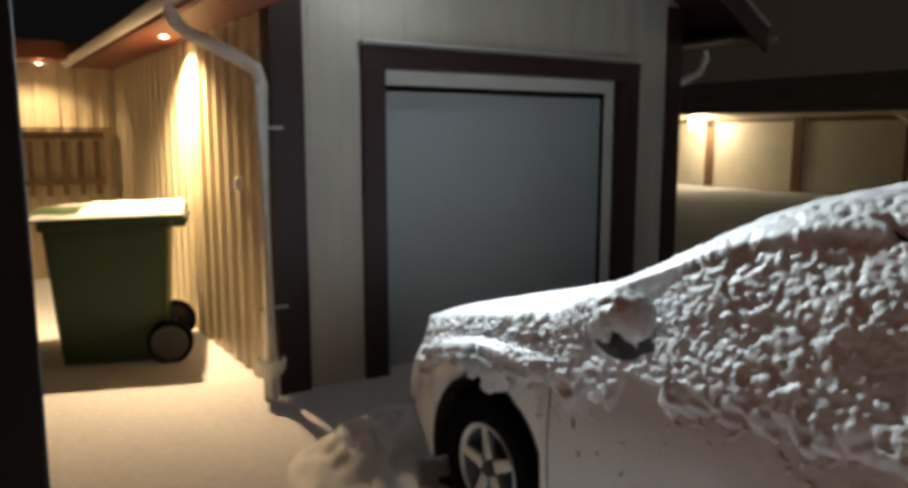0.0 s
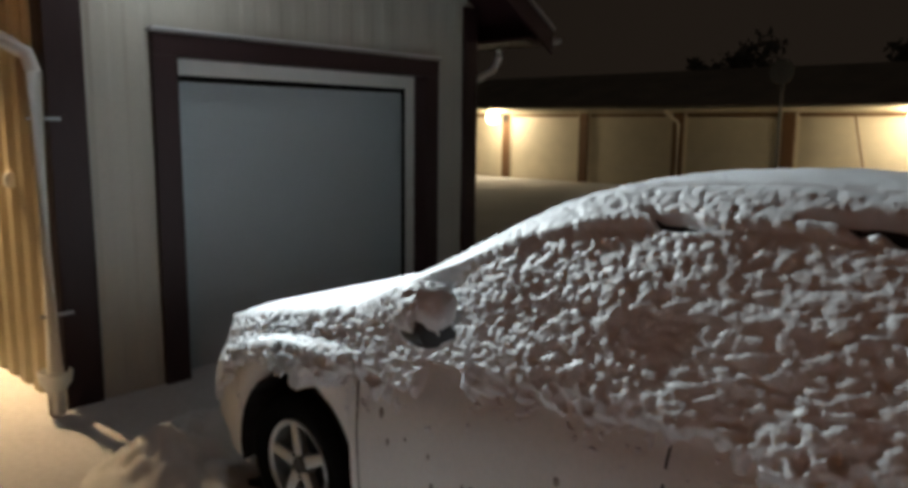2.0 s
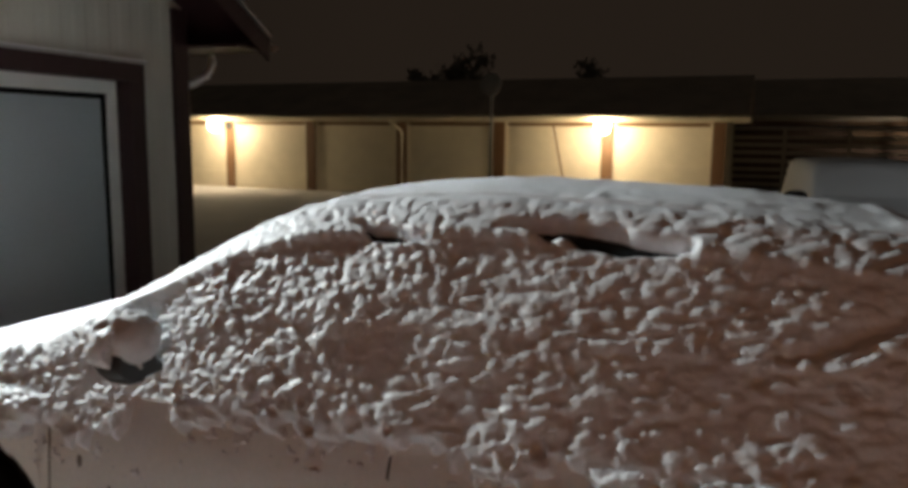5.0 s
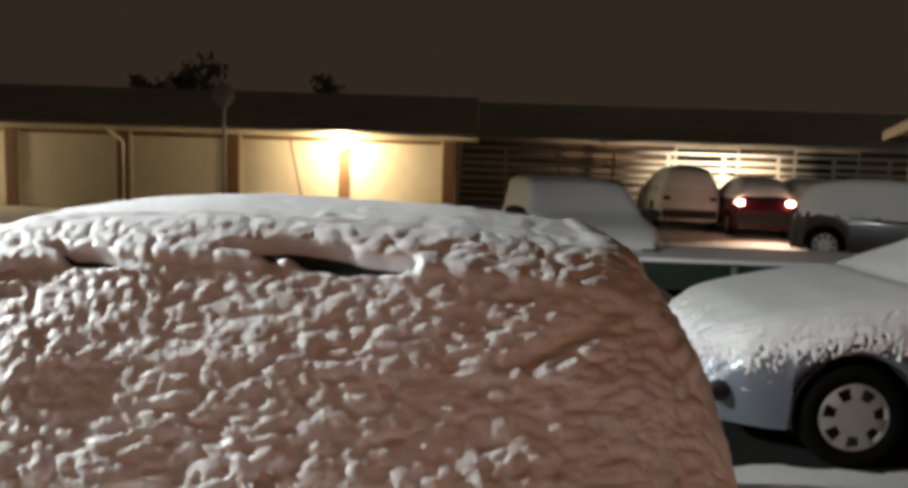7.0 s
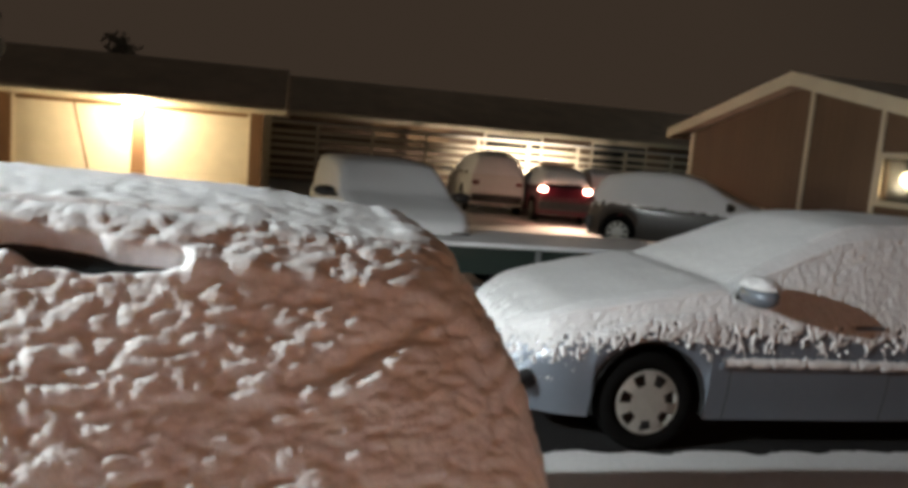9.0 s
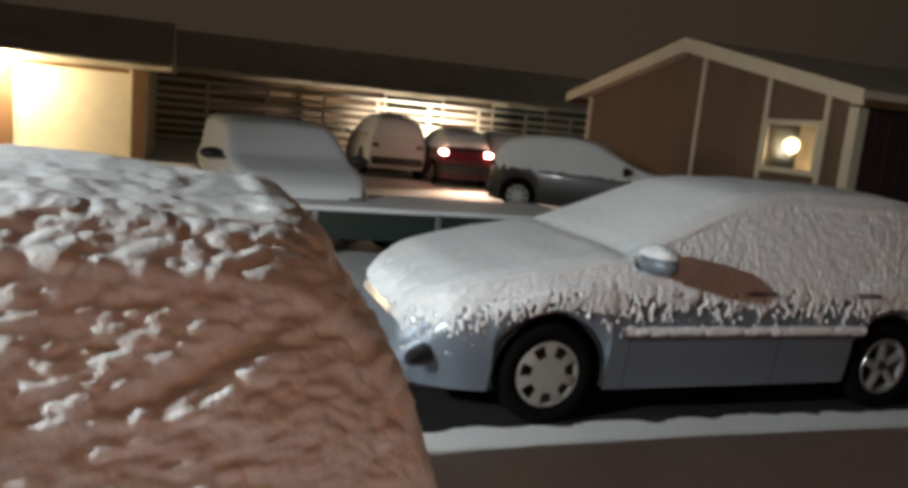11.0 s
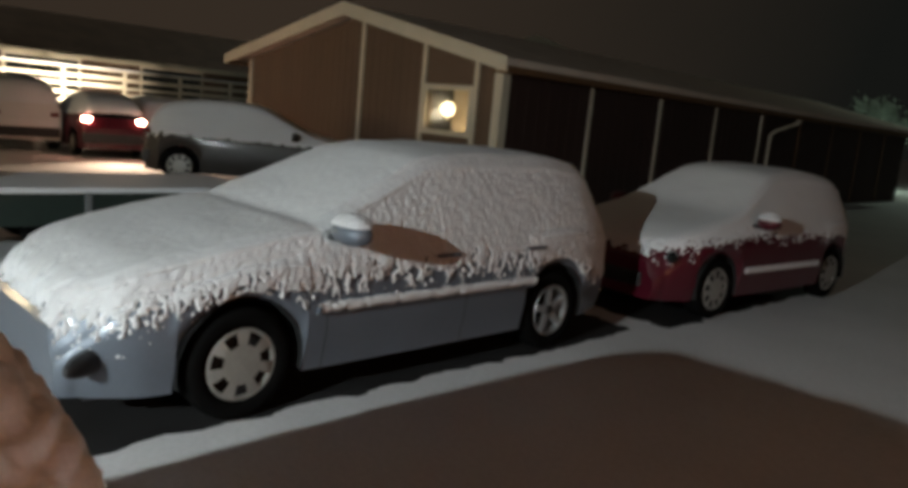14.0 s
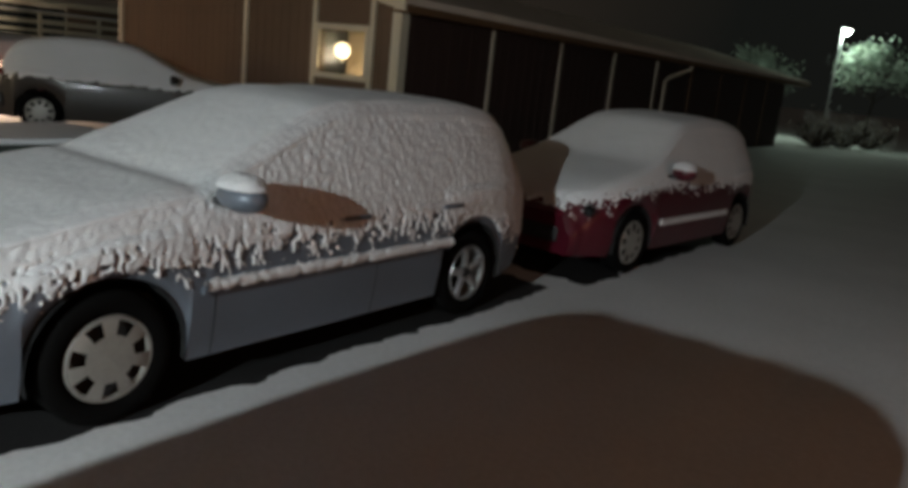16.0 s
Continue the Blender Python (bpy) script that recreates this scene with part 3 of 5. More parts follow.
        for i in range(4):
            bm.faces.new((f[i], f[(i + 1) % 4], b[(i + 1) % 4], b[i]))
        part("roof_snow", bm, SNOW, r)
        # barge board on the gable
        bm = bmesh.new()
        pr = [(RIDGE_X, zz(RIDGE_X) - 0.16), (ex, zz(ex) - 0.16), (ex, zz(ex) + 0.06), (RIDGE_X, zz(RIDGE_X) + 0.06)]
        f = [bm.verts.new((x, y0, z)) for x, z in pr]
        b = [bm.verts.new((x, y0 + 0.028, z)) for x, z in pr]
        bm.faces.new(f), bm.faces.new(b)
        for i in range(4):
            bm.faces.new((f[i], f[(i + 1) % 4], b[(i + 1) % 4], b[i]))
        part("barge_board", bm, RED_WOOD, r)
        bm = bmesh.new()
        pr = [(RIDGE_X, zz(RIDGE_X) + 0.03), (ex, zz(ex) + 0.03), (ex, zz(ex) + 0.062), (RIDGE_X, zz(RIDGE_X) + 0.062)]
        f = [bm.verts.new((x, y0 - 0.02, z)) for x, z in pr]
        b = [bm.verts.new((x, y0 - 0.001, z)) for x, z in pr]
        bm.faces.new(f), bm.faces.new(b)
        for i in range(4):
            bm.faces.new((f[i], f[(i + 1) % 4], b[(i + 1) % 4], b[i]))
        part("verge_flashing", bm, STEEL, r)
        # level soffit under the eaves
        sx = GX0 - 0.005 if side < 0 else GX1 + 0.03
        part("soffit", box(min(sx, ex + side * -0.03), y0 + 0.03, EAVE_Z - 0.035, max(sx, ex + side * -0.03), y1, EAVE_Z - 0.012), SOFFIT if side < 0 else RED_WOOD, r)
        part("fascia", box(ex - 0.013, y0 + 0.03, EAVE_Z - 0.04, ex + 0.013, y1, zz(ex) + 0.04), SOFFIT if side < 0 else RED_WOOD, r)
        gx = ex + side * 0.075
        bm = bmesh.new()
        pts = [(gx + 0.06 * math.cos(a), 2.50 + 0.06 * math.sin(a)) for a in np.linspace(math.pi, 2 * math.pi, 9)]
        pts += [(gx + 0.055 * math.cos(a), 2.50 + 0.055 * math.sin(a)) for a in np.linspace(2 * math.pi, math.pi, 9)]
        f = [bm.verts.new((x, y0, z)) for x, z in pts]
        b = [bm.verts.new((x, y1, z)) for x, z in pts]
        bm.faces.new(f), bm.faces.new(b)
        for i in range(len(pts)):
            bm.faces.new((f[i], f[(i + 1) % len(pts)], b[(i + 1) % len(pts)], b[i]))
        part("gutter", bm, WHITE, r, "white rain gutter")
    # downpipe of the near corner
    pd = empty("downpipe", pose(0, 0, 0), "white metal downpipe with a cast foot on the garage corner", "downpipe")
    gx = GX0 - 0.44 - 0.075
    part("pipe", tube([(gx, 4.75, 2.50), (gx, 4.75, 2.40), (gx + 0.03, 4.73, 2.34), (gx + 0.08, 4.70, 2.29), (GX0 - 0.20, 4.48, 2.13), (GX0 - 0.12, 4.43, 2.07), (GX0 - 0.095, 4.42, 1.98), (GX0 - 0.095, 4.42, 0.30)], 0.042, 14), WHITE, pd, smooth=True)
    part("pipe_foot", tube([(GX0 - 0.095, 4.42, 0.0), (GX0 - 0.095, 4.42, 0.21)], 0.05, 14), WHITE, pd)
    part("pipe_socket", lathe([(0.058, 0.20), (0.085, 0.24), (0.095, 0.30), (0.085, 0.31), (0.07, 0.25)], 18, "Z"), WHITE, pd, smooth=True).matrix_local = pose(GX0 - 0.095, 4.42, 0)
    for z in (0.62, 1.72):
        part("pipe_clip", box(GX0 - 0.15, 4.415, z, GX0 + 0.03, 4.43, z + 0.018), STEEL, pd)
    pd2 = empty("downpipe", pose(0, 0, 0), "thin white downpipe under the far gutter", "downpipe")
    gx2 = GX1 + 0.44 + 0.075
    part("pipe", tube([(gx2, 4.6, 2.50), (gx2, 4.6, 2.36), (gx2 - 0.08, 4.6, 2.24), (GX1 + 0.16, 4.62, 2.12), (GX1 + 0.10, 4.62, 2.04), (GX1 + 0.10, 4.62, 0.05)], 0.035, 12), WHITE, pd2, smooth=True)
    # lamp over the door
    lp = empty("wall_lamp", pose(2.97, GY, 2.64), "bright outdoor lamp on the gable over the garage door", "lamp")
    part("lamp_base", box(-0.05, -0.05, -0.06, 0.05, -0.012, 0.06, 0.01), PLASTIC, lp)
    part("lamp_arm", tube([(0, -0.05, 0.03), (0, -0.14, 0.08), (0, -0.22, 0.10)], 0.012, 8), PLASTIC, lp)
    part("lamp_head", box(-0.09, -0.30, 0.08, 0.09, -0.20, 0.20, 0.012), PLASTIC, lp)
    part("bulb", box(-0.08, -0.306, 0.09, 0.08, -0.301, 0.19), BULB_COOL, lp, "glowing flood lamp glass")
    # recessed lamps
    for xx, yy in ((2.13, 6.2), (1.54, 9.32)):
        sp = empty("recessed_lamp", pose(xx, yy, EAVE_Z - 0.04), "small warm recessed lamp in the soffit", "lamp", "soffit lamps")
        part("lamp_ring", lathe([(0.03, -0.001), (0.045, -0.004), (0.05, 0.001)], 20, "Z"), WHITE, sp)
        part("bulb", cyl(0.03, 0.004, pose(0, 0, 0.003), 16), BULB_WARM, sp)
    # switch box on the cladding
    sw = empty("outdoor_socket", pose(GX0 - 0.03, 5.05, 1.36), "small white outdoor socket on the cladding", "socket")
    part("socket_box", box(-0.045, -0.035, -0.045, 0, 0.035, 0.045, 0.008), WHITE, sw)
    part("socket_lid", box(-0.055, -0.03, -0.035, -0.046, 0.03, 0.03, 0.004), WHITE, sw)


garage()


# ---------------------------------------------------------------- end of the passage beside the garage
def passage():
    w = new("wall_passage_end")
    tagged(w, "cream ribbed wall at the end of the passage", "wall", kind="structure")
    part("cladding", corrugated((-2.6, 9.70), (GX0 - 0.04, 9.70), 0, 2.49, (0, -1), 0.17, 0.03), CREAM, w)
    part("wall_core", box(-2.6, 9.701, 0, GX0 - 0.04, 9.82, 2.49), DARK_WALL, w)
    part("soffit", box(-2.6, 9.1, 2.485, GX0 - 0.46, 9.699, 2.508), SOFFIT, w)
    part("fascia", box(-2.6, 9.07, 2.47, GX0 - 0.46, 9.099, 2.66), SOFFIT, w)
    rk = empty("tool_rack", pose(1.42, 9.66, 1.12), "weathered wooden wall rack with upright slats", "rack")
    part("rail", box(-0.75, -0.05, 0.52, 0.75, -0.02, 0.60, 0.004), OLD_WOOD, rk)
    part("rail", box(-0.75, -0.05, 0.0, 0.75, -0.02, 0.06, 0.004), OLD_WOOD, rk)
    for k in range(9):
        part("slat", box(-0.72 + k * 0.17, -0.075, -0.12, -0.66 + k * 0.17, -0.051, 0.50, 0.004), OLD_WOOD, rk)
    part("shelf", box(-0.8, -0.26, 0.62, 0.8, 0.0, 0.645, 0.004), OLD_WOOD, rk)
    # near post of the porch
    ps = new("wall_porch_post")
    tagged(ps, "dark post of the porch", "post", kind="structure")
    part("post", box(0.70, 0.98, 0, 0.793, 1.06, 3.0, 0.006), BLACK, ps)


passage()


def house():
    """The unseen house wall closing the yard behind the path, with the added lamp."""
    tagged(finish("wall_house", box(-3.2, -9.0, 0, -3.0, 9.0, 3.0), BROWN_WALL), "plain boarded house wall added out of view behind the yard", "wall", kind="structure")
    l = empty("added_warm_lamp", pose(-3.0, -1.9, 2.3), "warm lamp added out of view on the house wall", "lamp")
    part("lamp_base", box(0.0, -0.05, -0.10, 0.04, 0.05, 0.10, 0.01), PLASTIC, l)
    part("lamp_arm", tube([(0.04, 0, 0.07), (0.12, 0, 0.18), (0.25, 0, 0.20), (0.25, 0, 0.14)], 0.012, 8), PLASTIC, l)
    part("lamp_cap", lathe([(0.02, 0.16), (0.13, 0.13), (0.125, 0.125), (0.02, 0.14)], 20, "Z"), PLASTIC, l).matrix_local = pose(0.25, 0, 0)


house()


def wheelie_bin():
    b = empty("wheelie_bin", pose(1.655, 6.05, 0.035, 0, 0, -16) @ Matrix.Diagonal((1.07, 1.07, 1.06, 1)), "dark green wheeled refuse bin with a snowy lid", "bin")
    # tapered tub
    bm = bmesh.new()
    secs = [(0.02, 0.27, 0.32), (0.10, 0.28, 0.33), (0.93, 0.325, 0.385), (0.94, 0.345, 0.41), (1.0, 0.345, 0.41)]
    rings = []
    for z, hx, hy in secs:
        ring = []
        for cx, cy, a0 in ((1, 1, 0), (-1, 1, 90), (-1, -1, 180), (1, -1, 270)):
            for a in (0, 30, 60, 90):
                t = radians(a0 + a)
                ring.append(bm.verts.new((cx * (hy - 0.05) + 0.05 * math.cos(t), cy * (hx - 0.05) + 0.05 * math.sin(t), z)))
        rings.append(ring)
    for p, q in zip(rings, rings[1:]):
        for i in range(16):
            bm.faces.new((p[i], p[(i + 1) % 16], q[(i + 1) % 16], q[i]))
    bm.faces.new(rings[0])
    bm.faces.new(rings[-1])
    part("tub", bm, BIN_GREEN, b, "dark green plastic tub", True)
    lid = bmesh.new()
    n = 14
    v = [[lid.verts.new((-0.45 + 0.94 * i / n, -0.37 + 0.74 * j / n, 1.012 + 0.055 * (1 - (2 * j / n - 1) ** 2) + 0.02 * (i / n))) for j in range(n + 1)] for i in range(n + 1)]
    v2 = [[lid.verts.new((a.co.x, a.co.y, 1.002)) for a in row] for row in v]
    for i in range(n):
        for j in range(n):
            lid.faces.new((v[i][j], v[i + 1][j], v[i + 1][j + 1], v[i][j + 1]))
            lid.faces.new((v2[i][j], v2[i][j + 1], v2[i + 1][j + 1], v2[i + 1][j]))
    for i in range(n):
        lid.faces.new((v[i][0], v2[i][0], v2[i + 1][0], v[i + 1][0]))
        lid.faces.new((v[i][n], v[i + 1][n], v2[i + 1][n], v2[i][n]))
        lid.faces.new((v[0][i], v[0][i + 1], v2[0][i + 1], v2[0][i]))
        lid.faces.new((v[n][i], v2[n][i], v2[n][i + 1], v[n][i + 1]))
    lo = part("lid", lid, BIN_GREEN, b, "green lid", True)
    sn = bmesh.new()
    m = 30
    pts = np.array([[(-0.445 + 0.93 * i / m, -0.365 + 0.73 * j / m, 0) for j in range(m + 1)] for i in range(m + 1)])
    th = 0.012 + 0.012 * smooth_noise(pts, 0.09, 11) - 0.09 * np.clip(smooth_noise(pts, 0.22, 17) - 0.62, 0, 1)
    th[0], th[-1], th[:, 0], th[:, -1] = -0.002, -0.002, -0.002, -0.002
    vv = [[sn.verts.new((pts[i, j, 0], pts[i, j, 1], 1.012 + 0.055 * (1 - (2 * j / m - 1) ** 2) + 0.02 * (i / m) + th[i, j])) for j in range(m + 1)] for i in range(m + 1)]
    for i in range(m):
        for j in range(m):
            sn.faces.new((vv[i][j], vv[i + 1][j], vv[i + 1][j + 1], vv[i][j + 1]))
    part("snow_layer", sn, SNOW, lo, "snow on the lid", True)
    part("handle_bar", tube([(0.49, -0.26, 0.98), (0.49, 0.26, 0.98)], 0.016, 10), BIN_GREEN, b, smooth=True)
    for s in (-1, 1):
        part("handle_bracket", box(0.33, s * 0.2 - 0.015, 0.93, 0.49, s * 0.2 + 0.015, 0.985, 0.004), BIN_GREEN, b)
        w = new("wheel")
        w.parent = b
        w.matrix_local = pose(0.36, s * 0.33, 0.15, 0, 0, 90 if s > 0 else -90)
        part("tyre", lathe([(0.115, -0.045), (0.145, -0.04), (0.15, -0.02), (0.15, 0.02), (0.145, 0.04), (0.115, 0.045)], 32), RUBBER, w, smooth=True)
        part("rim", lathe([(0.116, -0.04), (0.122, 0.046), (0.108, 0.048), (0.10, 0.03), (0.03, 0.02), (0.03, 0.04), (0.001, 0.04)], 32), mat("grey_rim", (0.09, 0.09, 0.085), 0.5, vary=0.15, scale=12), w, "grey wheel rim", True)
    part("axle", tube([(0.36, -0.33, 0.15), (0.36, 0.33, 0.15)], 0.012, 8), STEEL, b)


wheelie_bin()


# ---------------------------------------------------------------- parked cars
HATCH = dict(soft=0.06, nose=0.86, tail=-3.15, base=2.48, wheel_r=0.32, rim_r=0.195, arch=0.395, sill=0.20, lean=0.40,
             top=[(0.86, 0.50), (0.84, 0.62), (0.78, 0.72), (0.62, 0.81), (0.3, 0.895), (0.0, 0.95), (-0.34, 1.02), (-0.46, 1.09), (-1.04, 1.425), (-1.28, 1.505), (-1.7, 1.535), (-2.4, 1.515), (-2.70, 1.48), (-2.86, 1.455), (-2.89, 1.38), (-2.97, 1.30), (-3.06, 1.14), (-3.11, 0.95), (-3.14, 0.75), (-3.15, 0.50)],
             half=[(0.86, 0.58), (0.82, 0.69), (0.72, 0.775), (0.5, 0.835), (0.0, 0.868), (-0.5, 0.874), (-1.0, 0.871), (-1.5, 0.865), (-2.1, 0.853), (-2.5, 0.842), (-2.85, 0.812), (-3.05, 0.745), (-3.15, 0.64)],
             belt=[(0.86, 0.44), (0.6, 0.68), (0.0, 0.84), (-0.5, 0.895), (-1.5, 0.92), (-2.9, 0.95), (-3.33, 0.9)],
             glass=(-2.85, -0.68), panes=[(-1.58, -0.68), (-2.45, -1.64), (-2.85, -2.51)], screen=(-1.08, -0.52), rear_glass=(-3.05, -2.91), mirror=(-0.84, 1.095), mirror_mat=None, mirror_wide=0.08)
HATCH["mirror_mat"] = PLASTIC
HATCH["glass_top"] = 0.75
WAGON = dict(soft=0.04, nose=0.86, tail=-3.44, base=2.62, wheel_r=0.31, rim_r=0.20, arch=0.37, sill=0.21, lean=0.40, cover_n=7, rear_style="spokes",
             top=[(0.86, 0.50), (0.83, 0.62), (0.74, 0.72), (0.5, 0.83), (0.0, 0.935), (-0.40, 1.005), (-0.48, 0.995), (-0.62, 1.07), (-1.35, 1.40), (-1.55, 1.44), (-2.0, 1.465), (-2.7, 1.455), (-3.1, 1.40), (-3.2, 1.33), (-3.36, 1.0), (-3.42, 0.80), (-3.44, 0.50)],
             half=[(0.86, 0.50), (0.82, 0.63), (0.70, 0.745), (0.45, 0.825), (0.0, 0.850), (-1.5, 0.855), (-2.7, 0.845), (-3.15, 0.80), (-3.38, 0.72), (-3.44, 0.63)],
             belt=[(0.86, 0.42), (0.6, 0.68), (0.0, 0.84), (-0.5, 0.905), (-1.5, 0.925), (-3.0, 0.95), (-3.44, 0.9)],
             glass=(-3.05, -0.72), panes=[(-1.58, -0.72), (-2.45, -1.64), (-3.05, -2.52)], screen=(-1.32, -0.62), rear_glass=(-3.34, -3.16), mirror=(-0.54, 1.03), mirror_wide=0.15, mirror_sides=(-1,))
SMALL = dict(nose=0.74, tail=-3.10, base=2.50, wheel_r=0.30, rim_r=0.205, arch=0.355, sill=0.20, lean=0.40, cover_n=9,
             top=[(0.74, 0.50), (0.71, 0.64), (0.62, 0.72), (0.3, 0.84), (0.0, 0.90), (-0.36, 0.98), (-0.5, 1.04), (-1.15, 1.38), (-1.35, 1.42), (-1.7, 1.45), (-2.3, 1.43), (-2.75, 1.35), (-2.9, 1.24), (-3.05, 0.95), (-3.10, 0.5)],
             half=[(0.74, 0.50), (0.70, 0.62), (0.58, 0.74), (0.3, 0.81), (0.0, 0.835), (-1.5, 0.84), (-2.4, 0.825), (-2.85, 0.77), (-3.05, 0.69), (-3.10, 0.6)],
             belt=[(0.74, 0.42), (0.5, 0.68), (0.0, 0.81), (-0.5, 0.88), (-1.5, 0.90), (-3.0, 0.94), (-3.10, 0.9)],
             glass=(-2.7, -0.62), panes=[(-1.42, -0.62), (-2.2, -1.48), (-2.7, -2.26)], screen=(-1.12, -0.52), rear_glass=(-3.02, -2.86), mirror=(-0.58, 0.96))
OFFROAD = dict(WAGON, nose=0.80, tail=-3.55, base=2.66, wheel_r=0.35, rim_r=0.225, arch=0.42, sill=0.28,
               top=[(0.80, 0.66), (0.76, 0.82), (0.6, 0.92), (0.0, 1.02), (-0.42, 1.09), (-0.55, 1.14), (-1.25, 1.54), (-1.5, 1.62), (-2.0, 1.66), (-2.9, 1.64), (-3.25, 1.58), (-3.42, 1.2), (-3.52, 0.95), (-3.55, 0.6)],
               half=[(0.80, 0.62), (0.74, 0.72), (0.55, 0.84), (0.0, 0.91), (-1.5, 0.915), (-2.9, 0.90), (-3.4, 0.83), (-3.55, 0.72)],
               belt=[(0.80, 0.55), (0.5, 0.84), (0.0, 0.94), (-0.5, 1.0), (-3.2, 1.05), (-3.55, 1.0)],
               glass=(-3.2, -0.7), panes=[(-1.6, -0.7), (-2.5, -1.66), (-3.2, -2.56)], screen=(-1.22, -0.57), rear_glass=(-3.44, -3.28), mirror=(-0.66, 1.09))
BOXY = dict(WAGON, lean=0.16, top=[(0.80, 0.50), (0.78, 0.64), (0.68, 0.76), (0.4, 0.88), (0.0, 0.96), (-0.28, 1.02), (-0.36, 1.06), (-0.92, 1.40), (-1.1, 1.43), (-2.0, 1.47), (-3.0, 1.45), (-3.3, 1.38), (-3.4, 1.0), (-3.44, 0.50)], screen=(-0.9, -0.36), nose=0.80, mirror_mat=PLASTIC, mirror_sides=(1, -1))

PAINT_WHITE = mat("white_car_paint", (0.80, 0.79, 0.77), 0.38, vary=0.06, scale=3, coat=0.35)
PAINT_SILVER = mat("silver_blue_car_paint", (0.165, 0.195, 0.24), 0.45, metal=0.3, vary=0.07, scale=3, coat=0.15)
PAINT_RED = mat("dark_red_car_paint", (0.085, 0.006, 0.016), 0.35, vary=0.1, scale=3, coat=0.4)
PAINT_DARK = mat("dark_car_paint", (0.04, 0.035, 0.032), 0.4, metal=0.2, vary=0.1, scale=3, coat=0.3)


def bump_at(v, c, w):
    return np.exp(-((v - c) / w) ** 2)


# white hatchback under thick clotted snow
C1 = pose(3.28, 2.39, 0)
c1 = car("hatchback", C1, HATCH, PAINT_WHITE, "white hatchback thickly covered in clotted wet snow", "spokes", near=True)
for yy, u0, u1 in ((-0.44, 0.0, 0.40), (-1.62, 0.0, 0.42), (-2.48, 0.2, 0.42)):
    seam(c1, HATCH, yy, u0, u1)


def speckle(p, z, low, seed):
    """Crumbs of snow clinging below the edge."""
    bits = smooth_noise(p, 0.016, seed) * 0.7 + smooth_noise(p, 0.07, seed + 1) * 0.3
    return np.where((z < low) & (bits > 0.60 + 2.2 * (low - z)), 0.007, -0.02)


def flank_snow(p, u, y):
    z = p[..., 2]
    low = np.interp(y, [-3.3, -2.85, -2.62, -2.42, -1.5, -0.9, -0.45, -0.25, 0.0, 0.3, 0.6, 0.86], [0.30, 0.42, 0.72, 0.91, 0.90, 0.86, 0.80, 0.74, 0.725, 0.70, 0.50, 0.42])
    low = low + 0.12 * (smooth_noise(p, 0.10, 2) - 0.5) + 0.11 * (smooth_noise(p, 0.03, 9) - 0.5)
    flat = np.abs(normals_of(p)[..., 2])
    steep = np.clip(1.72 - 1.9 * flat, 0.3, 1)
    cling = np.clip(1.9 - 1.4 * flat, 0.6, 1)
    warp = 0.022 * np.stack([smooth_noise(p, 0.07, 41), smooth_noise(p, 0.07, 42), smooth_noise(p, 0.07, 43)], -1)
    back = np.clip((-1.15 - y + 0.7 * (smooth_noise(p, 0.35, 27) - 0.5)) / 0.9, 0, 1)
    rough = np.interp(y, [-3.3, -2.4, -1.7, -1.0, 0.2, 0.86], [1.0, 0.9, 0.9, 1.0, 0.9, 0.7]) * cling
    patch = smooth_noise(p, 0.20, 21)
    # round clods towards the front, low slanting ripples towards the back
    ball = p * np.array([1, 1.0, 1.15]) + warp
    clods = (0.008 + 0.016 * patch) * soft_lumps(ball, 0.046, 4, 14.0) + (0.014 + 0.016 * patch) * soft_lumps(ball, 0.028, 7, 14.0) + 0.008 * soft_lumps(ball, 0.016, 12, 14.0)
    drift = p * np.array([1, 0.62, 1.22]) + 0.9 * warp + 0.15 * np.stack([0 * y, 0 * y, y], -1)
    ripples = 0.006 + (0.020 + 0.010 * patch) * soft_lumps(drift, 0.036, 14, 10.0) + (0.013 + 0.008 * patch) * soft_lumps(drift, 0.022, 17, 10.0) + 0.004 * soft_lumps(ball, 0.013, 19, 10.0)
    t = 0.035 * (1 - steep) + 0.004 + rough * (clods * (1 - back) + ripples * back)
    # dark crease in the rear quarter and scattered thick clots
    t = t - 0.026 * bump_at(z, 1.27 - 0.5 * (y + 2.66) + 0.03 * (smooth_noise(p, 0.05, 29) - 0.5), 0.022) * bump_at(y, -2.70, 0.12)
    for yc, zc, r in ((-1.62, 0.97, 0.085), (-2.38, 0.98, 0.07), (-2.52, 0.99, 0.05)):
        t = t + 0.009 * bump_at(y, yc, r) * bump_at(z, zc, 0.6 * r) * (0.4 + soft_lumps(ball, 0.035, 33))
    t = np.where(z > low, t * np.clip((z - low) / 0.04, 0.05, 1), speckle(p, z, low, 61))
    # open slits under the roof edge, where the snow has parted
    for yc, half, zc in ((-1.50, 0.13, 1.435), (-2.07, 0.27, 1.44)):
        taper = np.clip((half - np.abs(y - yc)) / 0.18, 0, 1)
        t = t - 0.3 * taper * bump_at(z, zc + 0.012 * np.sin(9 * y) + 0.016 * (smooth_noise(p, 0.05, 3) - 0.5), 0.004 + 0.007 * taper)
    # bare square below the mirror
    t = t - 0.1 * ((np.abs(y + 0.84) < 0.09) & (z > 0.76) & (z < 0.93))
    return t - 0.06 * np.clip((u - 0.782) / 0.015, 0, 1)


